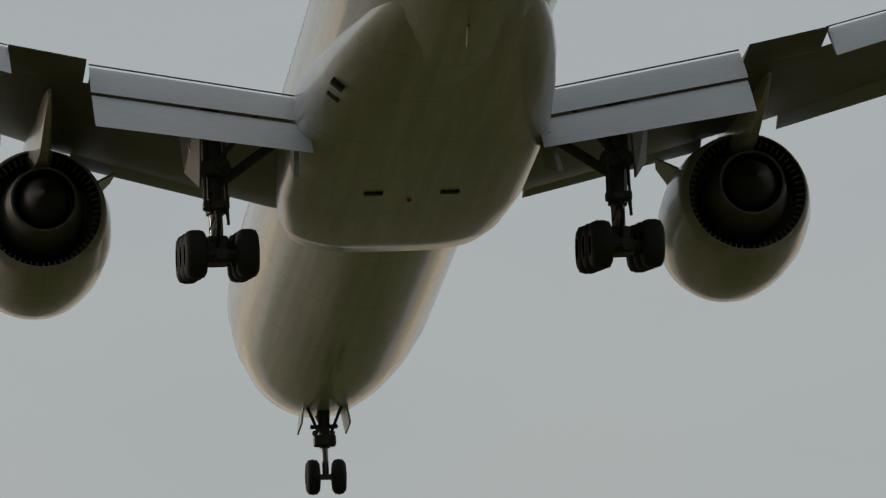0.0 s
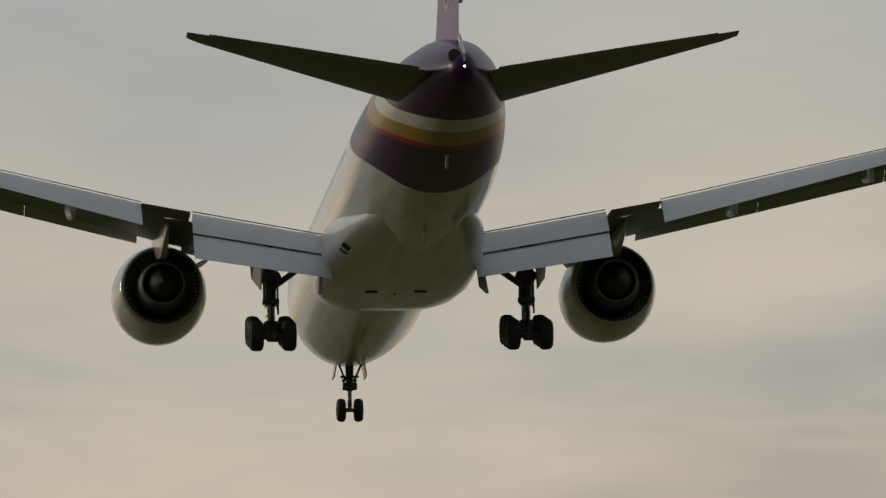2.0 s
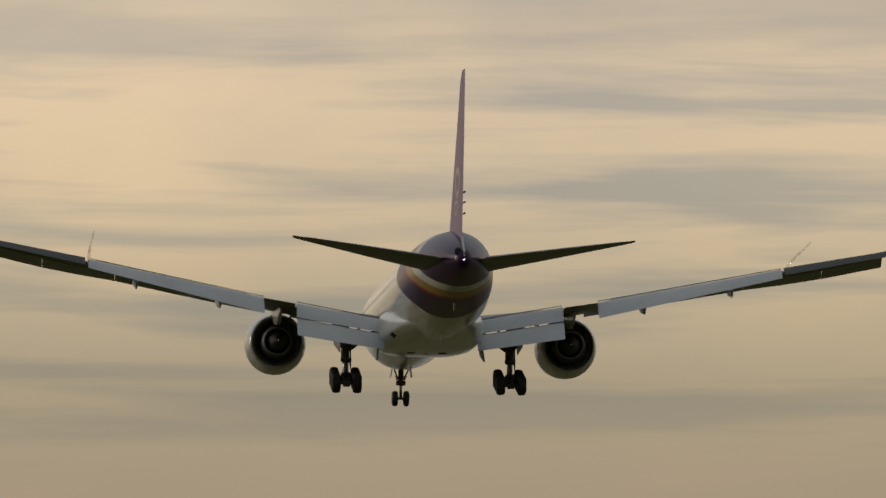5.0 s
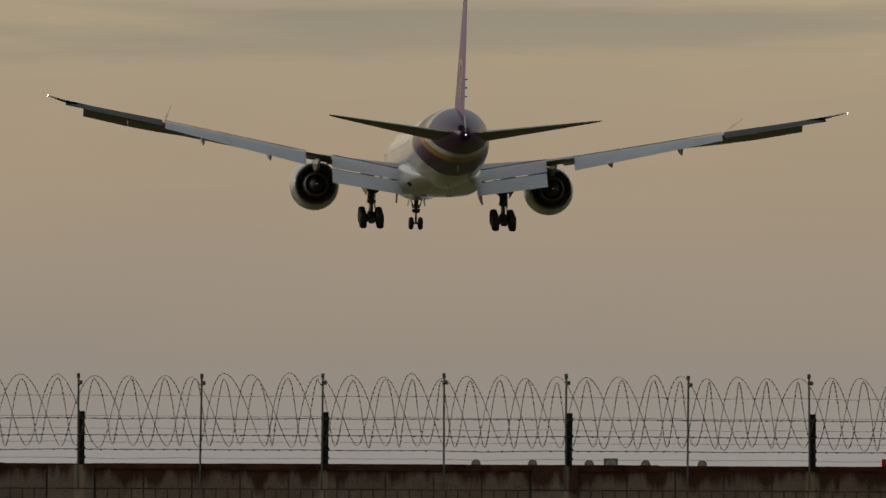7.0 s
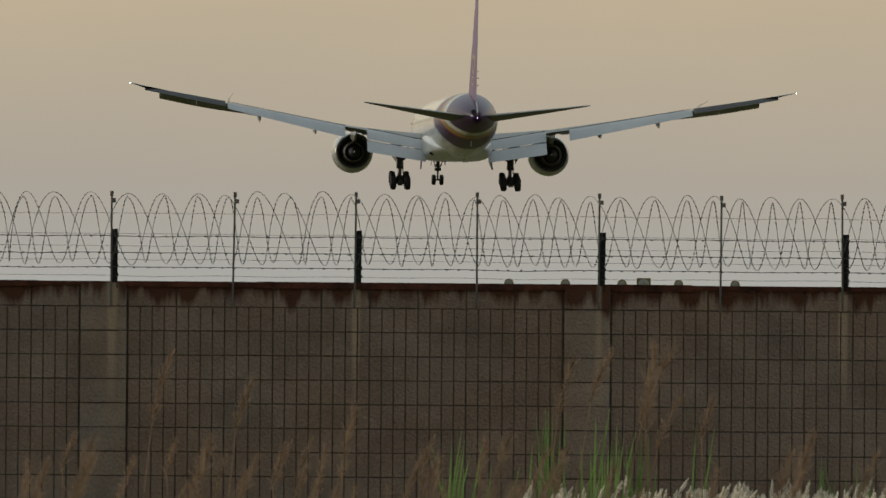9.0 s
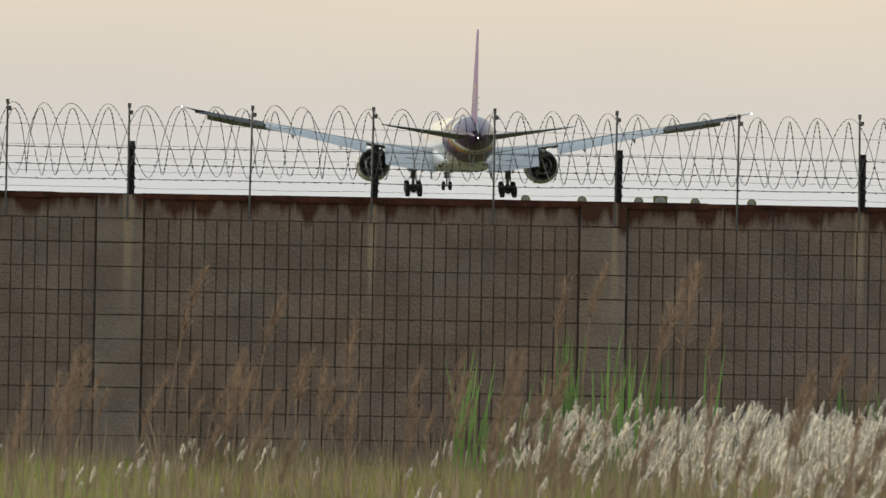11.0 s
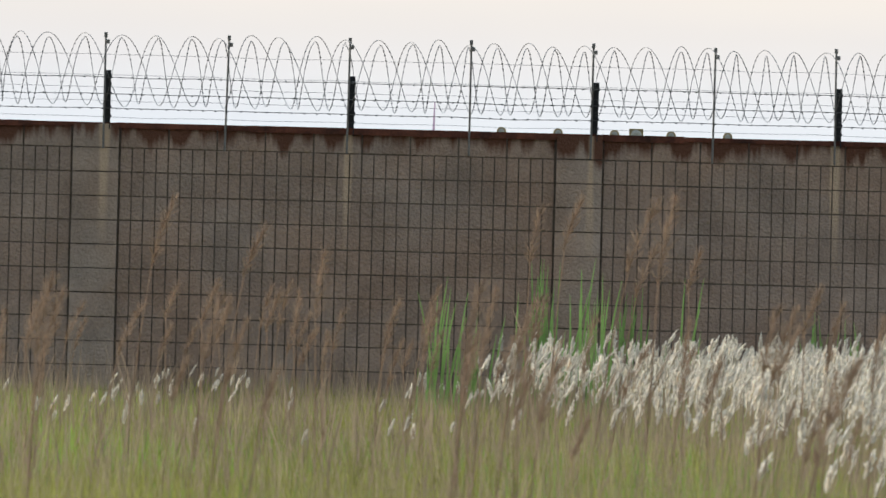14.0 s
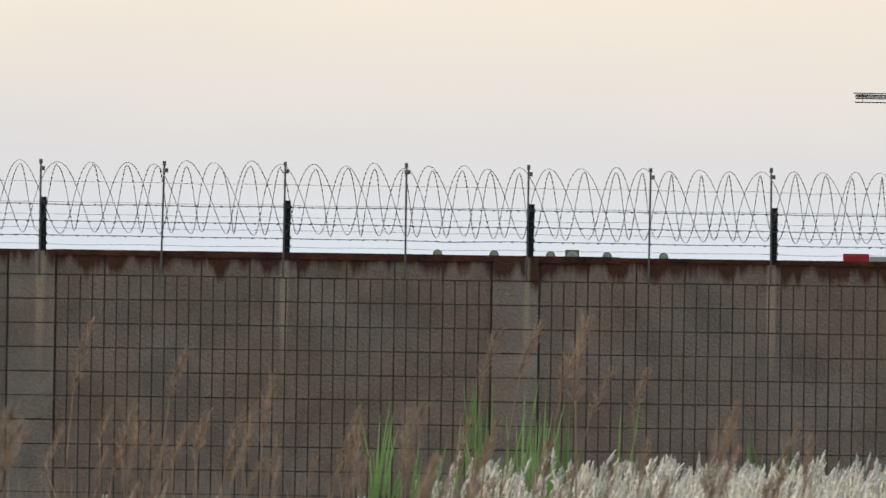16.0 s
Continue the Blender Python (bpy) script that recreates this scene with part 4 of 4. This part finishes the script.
# ---- beyond the wall ----
def build_beyond():
    # a bar of approach lamps, its lamps just over the wall's top
    y = 160.0
    k = y / WALL_Y
    base = 1.45 + (TOP - 1.45) * k + .05
    bar = tagged(new("approach_light_bar"), "row of small round approach lamps on a steel bar", "light bar")
    bar.location = (0, y, 0)
    spots = [.49 + .468 * i for i in range(5)]
    bm = bmesh.new()
    tube(bm, (.2, 0, base - .35), (7.5, 0, base - .35), .05)
    for x in (1.0, 6.5):
        tube(bm, (x, 0, 0), (x, 0, base - .35), .06)
    part("frame", bm, STEEL, bar)
    lamps = [(x * k) for x in spots]
    for x in lamps:
        bm = bmesh.new()
        spin(bm, [(-.06, .02), (-.07, .055), (-.05, .085), (0, .09), (.1, .06), (.14, .02)], x, base - .015, 16)
        tube(bm, (x, .03, base - .36), (x, .03, base - .06), .018)
        lamp = part("lamp", bm, HOUSING, bar, smooth=True, angle=40)
        bm = bmesh.new()
        spin(bm, [(-.075, .0), (-.08, .03), (-.072, .055)], x, base - .015, 16)
        part("lens", bm, LENSGLASS, lamp, smooth=True)
    x = 1.605 * k
    bm = bmesh.new()
    box(bm, x - .13, x + .13, -.06, .06, base - .22, base + .1, .012)
    tube(bm, (x, 0, base - .36), (x, 0, base - .2), .03)
    big = part("box_lamp", bm, HOUSING, bar, "square lamp housing with round pane")
    bm = bmesh.new()
    spin(bm, [(-.066, .0), (-.085, .06), (-.066, .1)], x, base - .02, 20)
    part("lens", bm, LENSGLASS, big, smooth=True)
    # lattice boom of a lighting gantry
    y = 230.0
    q = y / 15399
    boom = tagged(new("lighting_gantry"), "steel gantry with a boom of parallel tubes", "gantry")
    x0, z0 = BOOM[0] * q, 1.45 + BOOM[1] * q
    boom.location = (x0, y, 0)
    bm = bmesh.new()
    for dx, dz, r in ((0, .14, .016), (.06, .09, .022), (.05, .045, .02), (.06, .0, .02), (.05, -.1, .018)):
        tube(bm, (dx, 0, z0 + dz), (9, .0, z0 + dz), r, n=6)
    part("boom", bm, STEEL, boom)
    bm = bmesh.new()
    for x in (.25, 2.2, 4.2, 6.2, 8.2):
        tube(bm, (x, .02, z0 - .1), (x, .02, z0 + .14), .012, n=6)
    part("ties", bm, STEEL, boom)
    bm = bmesh.new()
    box(bm, .07, .4, -.04, .04, z0 + .07, z0 + .11, .01)
    part("lamp", bm, IRON, boom)
    bm = bmesh.new()
    tube(bm, (8.6, .05, 0), (8.6, .05, z0 + .3), .12, .08)
    part("mast", bm, STEEL, boom)
    # red and white obstacle beam
    beam = tagged(new("obstacle_beam"), "red and white painted marker beam on posts", "marker beam")
    y = 200.0
    q = y / 15399
    x0, z0 = BEAM[0] * q, 1.45 + BEAM[1] * q
    beam.location = (x0, y, 0)
    for i in range(6):
        bm = bmesh.new()
        box(bm, .6 * i, .6 * i + .595, -.06, .06, z0 - .12, z0 + .1 - (.06 if i % 2 else 0), .01)
        part("section", bm, REDPAINT if i % 2 == 0 else WHITE, beam, "red section" if i % 2 == 0 else "white section")
    for x in (.5, 3.1):
        bm = bmesh.new()
        tube(bm, (x, 0, 0), (x, 0, z0 - .12), .05)
        part("post", bm, STEEL, beam)


# bearings of their left ends: right of the middle and over the horizon, in 1/15399 of the range
BOOM = (837.0, 547.0)
BEAM = (823.0, 264.0)
build_beyond()


# ---- plants of the field ----
def half_width(y):
    return .056 * y + .9


def blade_mesh(name, spots, mat, label, width=(.008, .018), segs=2, bend=.35):
    """Tapered bent blades, one island each; spots: x, y, height."""
    rnd = np.random.RandomState(len(spots))
    n = len(spots)
    s = np.array(spots)
    a = rnd.uniform(0, 2 * np.pi, n)
    w = rnd.uniform(*width, n)
    lean = rnd.normal(0, bend, n) * s[:, 2]
    lean2 = rnd.normal(0, bend * .6, n) * s[:, 2]
    verts = np.zeros((n, 5, 3))
    dx, dy = np.cos(a) * w / 2, np.sin(a) * w / 2
    for k, u in enumerate((0.0, .55)):
        cx, cy = s[:, 0] + lean * u * u, s[:, 1] + lean2 * u * u
        f = 1.0 if k == 0 else .85
        verts[:, 2 * k, 0], verts[:, 2 * k, 1] = cx - dx * f, cy - dy * f
        verts[:, 2 * k + 1, 0], verts[:, 2 * k + 1, 1] = cx + dx * f, cy + dy * f
        verts[:, 2 * k, 2] = verts[:, 2 * k + 1, 2] = s[:, 2] * u - (.02 if k == 0 else 0)
    verts[:, 4, 0], verts[:, 4, 1], verts[:, 4, 2] = s[:, 0] + lean, s[:, 1] + lean2, s[:, 2] * .97
    base = (np.arange(n) * 5)[:, None]
    quads = (base + np.array([[0, 1, 3, 2]])).tolist()
    tris = (base + np.array([[2, 3, 4]])).tolist()
    me = bpy.data.meshes.new(name)
    me.from_pydata(verts.reshape(-1, 3).tolist(), [], quads + tris)
    me.materials.append(mat)
    return tagged(new(name, me), label, "grass", kind="stuff")


def scatter(n, y0, y1, h0, h1, seed, keep=None):
    rnd = random.Random(seed)
    out = []
    while len(out) < n:
        y = rnd.uniform(y0, y1)
        x = rnd.uniform(-1, 1) * half_width(y)
        if keep and not keep(x, y, rnd):
            continue
        patch = .82 + .36 * noise.noise((x * .5, y * .25, 3.1))
        out.append((x, y, rnd.uniform(h0, h1) * patch))
    return out


blade_mesh("meadow_grass", scatter(80000, 30, 71.8, .34, .74, 1), BLADE, "long green meadow grass before the wall", width=(.006, .013), bend=.13)
def lush(x, y, rnd):
    return noise.noise((x * .45 + 4, y * .12, 1.7)) + .25 * (abs(x) > .012 * y) > .1


blade_mesh("fresh_grass", scatter(16000, 30, 71.6, .38, .72, 5, lush), FRESH, "patches of fresh bright green grass", bend=.12)
blade_mesh("dry_grass", scatter(26000, 30, 71.6, .45, .88, 2), STRAW, "dry straw-coloured stalks among the grass", width=(.004, .009), bend=.12)


def right_side(x, y, rnd):
    return x > half_width(y) * rnd.uniform(-.15, .35)


blade_mesh("brown_grass", scatter(9000, 33, 71, .5, .8, 6, right_side), BROWN, "brown dry grass stalks among the white tufts", width=(.005, .011), bend=.12)
blade_mesh("reed_stalks", scatter(2600, 40, 71, .7, 1.2, 7), BROWN, "sparse thin brown reed stalks before the wall", width=(.006, .014), bend=.1)


def silk_field():
    """White silky spikes of the low grass, each with its thin stalk."""
    rnd = random.Random(21)
    verts, faces, sv, sf = [], [], [], []
    spots = []
    while len(spots) < 2300:
        y = 40 + 31 * rnd.random() ** .55
        x = rnd.uniform(-.25, 1.05) * half_width(y)
        edge = (x / half_width(y) - (.75 - .80 * min(1, (y - 36) / 28))) / .62
        if rnd.random() > min(1, max(.004, edge)):
            continue
        spots.append((x, y))
    for _ in range(110):
        y = rnd.uniform(35, 48)
        spots.append((rnd.uniform(.45, 1.05) * half_width(y), y))
    for _ in range(44):
        y = rnd.uniform(44, 70)
        spots.append((rnd.uniform(-1, .4) * half_width(y), y))
    for _ in range(16):
        y = rnd.uniform(58, 69)
        spots.append((rnd.uniform(-.55, -.3) * half_width(y), y))
    for x, y in spots:
        h = rnd.uniform(.48, .84) + .14 * rnd.random() ** 3 if x > .3 else rnd.uniform(.5, .64)
        lean = Vector((rnd.gauss(.03, .06), rnd.gauss(0, .04), 0))
        top = Vector((x, y, h)) + lean
        b = len(sv)
        sv += [(x - .003, y, 0), (x + .003, y, 0), (top.x + .002, top.y, top.z), (top.x - .002, top.y, top.z)]
        sf.append((b, b + 1, b + 2, b + 3))
        ln, rad = rnd.uniform(.1, .18), rnd.uniform(.018, .031)
        if x < .3:
            ln, rad = ln * .6, rad * .7
        tilt = Vector((rnd.gauss(.28, .2), rnd.gauss(0, .15), 1)).normalized()
        # a soft spindle of overlapping tufts
        for k in range(34):
            u = (k + rnd.random()) / 34
            c = top + tilt * (ln * u)
            r = rad * (1 - abs(2 * u - .9) ** 2 * .75)
            a = rnd.uniform(0, 6.28)
            e = Vector((math.cos(a), math.sin(a), 0)) * r * 1.25
            t = tilt * rnd.uniform(.02, .034) + e * rnd.uniform(.0, .4)
            b = len(verts)
            verts += [(c - e * .45)[:], (c + e * .5 + Vector((0, 0, .004)))[:], (c + e * .5 + t)[:], (c - e * .2 + t)[:]]
            faces.append((b, b + 1, b + 2, b + 3))
    for name, v, f, mat, label in (("silver_grass", verts, faces, SILK, "silky white flower spikes of wild grass"), ("silver_grass_stalks", sv, sf, STRAW, "thin straw stalks of white-tufted grass")):
        me = bpy.data.meshes.new(name)
        me.from_pydata(v, [], f)
        me.materials.append(mat)
        tagged(new(name, me), label, "grass", kind="stuff")


silk_field()


def reed(seed, height, plume=.26):
    """A dry reed: stem, a drooping brown plume and two old leaves."""
    rnd = random.Random(seed)
    root = tagged(new("dry_reed"), "tall dry reed with a brown feathery plume", "reed", group="dry reeds before the wall")
    bend = rnd.uniform(-.1, .16)
    line = [Vector((bend * u * u * height, .02 * u, height * u)) for u in (0, .35, .7, 1)]
    bm = bmesh.new()
    for a, b, r in zip(line, line[1:], (.004, .0035, .003)):
        tube(bm, a, b, r, r * .85, n=5)
    part("stem", bm, PLUME, root)
    bm = bmesh.new()
    tip = line[-1]
    way = Vector((bend + rnd.uniform(-.05, .25), 0, 1)).normalized()
    for k in range(170):
        u = rnd.random() ** .9
        r = .03 * (.4 + rnd.random()) * math.sin(math.pi * (u * .82 + .14)) ** .8
        a = rnd.uniform(0, 6.28)
        side = Vector((math.cos(a), math.sin(a), 0))
        c = tip + way * (plume * (u - .25)) + Vector((.12 * u * u * plume, 0, 0))
        e = c + side * r + Vector((rnd.uniform(-.01, .03), 0, .015 + .045 * rnd.random()))
        w = Vector((-math.sin(a), math.cos(a), 0)) * .0013 + Vector((.0008, 0, 0))
        bm.faces.new([bm.verts.new(p) for p in (c - w * .6, c + w * .6, e + w, e - w)])
    part("plume", bm, PLUME, root)
    for k in range(2):
        z = height * rnd.uniform(.3, .6)
        d = rnd.choice((-1, 1))
        bm = bmesh.new()
        p0 = Vector((bend * (z / height) ** 2 * height, 0, z))
        prev = None
        for u, w in ((0, .002), (.3, .003), (.6, .0025), (.85, .0016), (1, .0004)):
            p = p0 + Vector((.06 * d * u ** 1.6, .02 * u, .2 * u))
            cur = [bm.verts.new(p + Vector((-w, 0, 0))), bm.verts.new(p + Vector((w, .003, 0)))]
            if prev:
                bm.faces.new((prev[0], prev[1], cur[1], cur[0]))
            prev = cur
        part("leaf", bm, BROWN, root)
    return root


REEDS = []
def build_reeds():
    kinds = [reed(k + 5, 1.0, .2 + .035 * (k % 3)) for k in range(6)]
    rnd = random.Random(77)
    spots = []
    for _ in range(54):
        y = rnd.uniform(32, 58)
        spots.append((rnd.uniform(-1.05, .25) * (.05 * y), y, rnd.uniform(.9, 1.2)))
    for _ in range(18):
        y = rnd.uniform(31, 42)
        spots.append((rnd.uniform(.3, 1.0) * (.05 * y), y, rnd.uniform(.8, 1.15)))
    for px, top, y in ((1030, 425, 58), (1100, 440, 46), (1190, 450, 42), (1275, 500, 60), (985, 450, 60), (275, 460, 50), (430, 480, 52), (1140, 500, 55), (620, 540, 45), (1465, 560, 44)):
        spots.append(((px - 830) / 15399 * y, y, 1.45 + (527 - top) / 15399 * y - .12))
    for i, (x, y, h) in enumerate(spots):
        src = kinds[i % 6]
        m = Matrix.Translation((x, y, 0)) @ Matrix.Rotation(rnd.uniform(-.5, .5), 4, "Z")
        o = src if i < 6 else copy_thing(src, m)
        o.matrix_basis = m
        o.scale = (h, h, h)
        REEDS.append((o, x, y, h, i))


build_reeds()


def reed_clump(seed, n, height):
    rnd = random.Random(seed)
    root = tagged(new("green_reed_clump"), "clump of fresh green reed leaves by the wall", "reed", group="green reed clumps")
    for k in range(2 * n):
        bm = bmesh.new()
        x0, y0 = rnd.gauss(0, .07), rnd.gauss(0, .1)
        h = height * rnd.uniform(.5, 1)
        lx = rnd.gauss(.03, .055)
        prev = None
        for u, w in ((0, .004), (.4, .007), (.7, .008), (.88, .005), (1, .001)):
            p = Vector((x0 + lx * u * u * 1.4, y0, h * u))
            cur = [bm.verts.new(p - Vector((w, 0, 0))), bm.verts.new(p + Vector((w, .006, 0)))]
            if prev:
                bm.faces.new((prev[0], prev[1], cur[1], cur[0]))
            prev = cur
        part("leaf", bm, REEDLEAF, root)
    return root


CLUMPS = []
def build_clumps():
    for i, (px, top, n) in enumerate(((815, 540, 10), (1000, 490, 12), (1035, 520, 8), (1090, 500, 12), (1145, 540, 12), (1240, 510, 7), (960, 560, 6), (1480, 570, 8), (1555, 590, 10), (890, 600, 6))):
        y = 66 + (i * 37 % 10) * .45
        h = 1.52 + (527 - top) / 15399 * y
        o = reed_clump(40 + i, n, h)
        o.location = ((px - 815) / 15399 * y, y, 0)
        CLUMPS.append((o, o.location.x, y, i))


build_clumps()


# ---- what moves ----
def motions():
    walk(AIRLINER, [(t, pose(x, y, z, a, b, c)) for t, x, y, z, a, b, c in FLIGHT_ROWS])
    # the reeds sway in the wind
    for o, x, y, h, i in REEDS:
        turn = math.degrees(o.matrix_basis.to_euler().z)
        walk(o, [(t, pose(x, y, 0, 0, 2.0 + 2.6 * math.sin(1.9 * t + 1.7 * i), turn)) for t in np.arange(0, 16.1, .8).round(2).tolist()])
    for o, x, y, i in CLUMPS:
        walk(o, [(t, pose(x, y, 0, 0, .6 + .9 * math.sin(1.7 * t + 2.1 * i), 0)) for t in np.arange(0, 16.1, .8).round(2).tolist()])


motions()
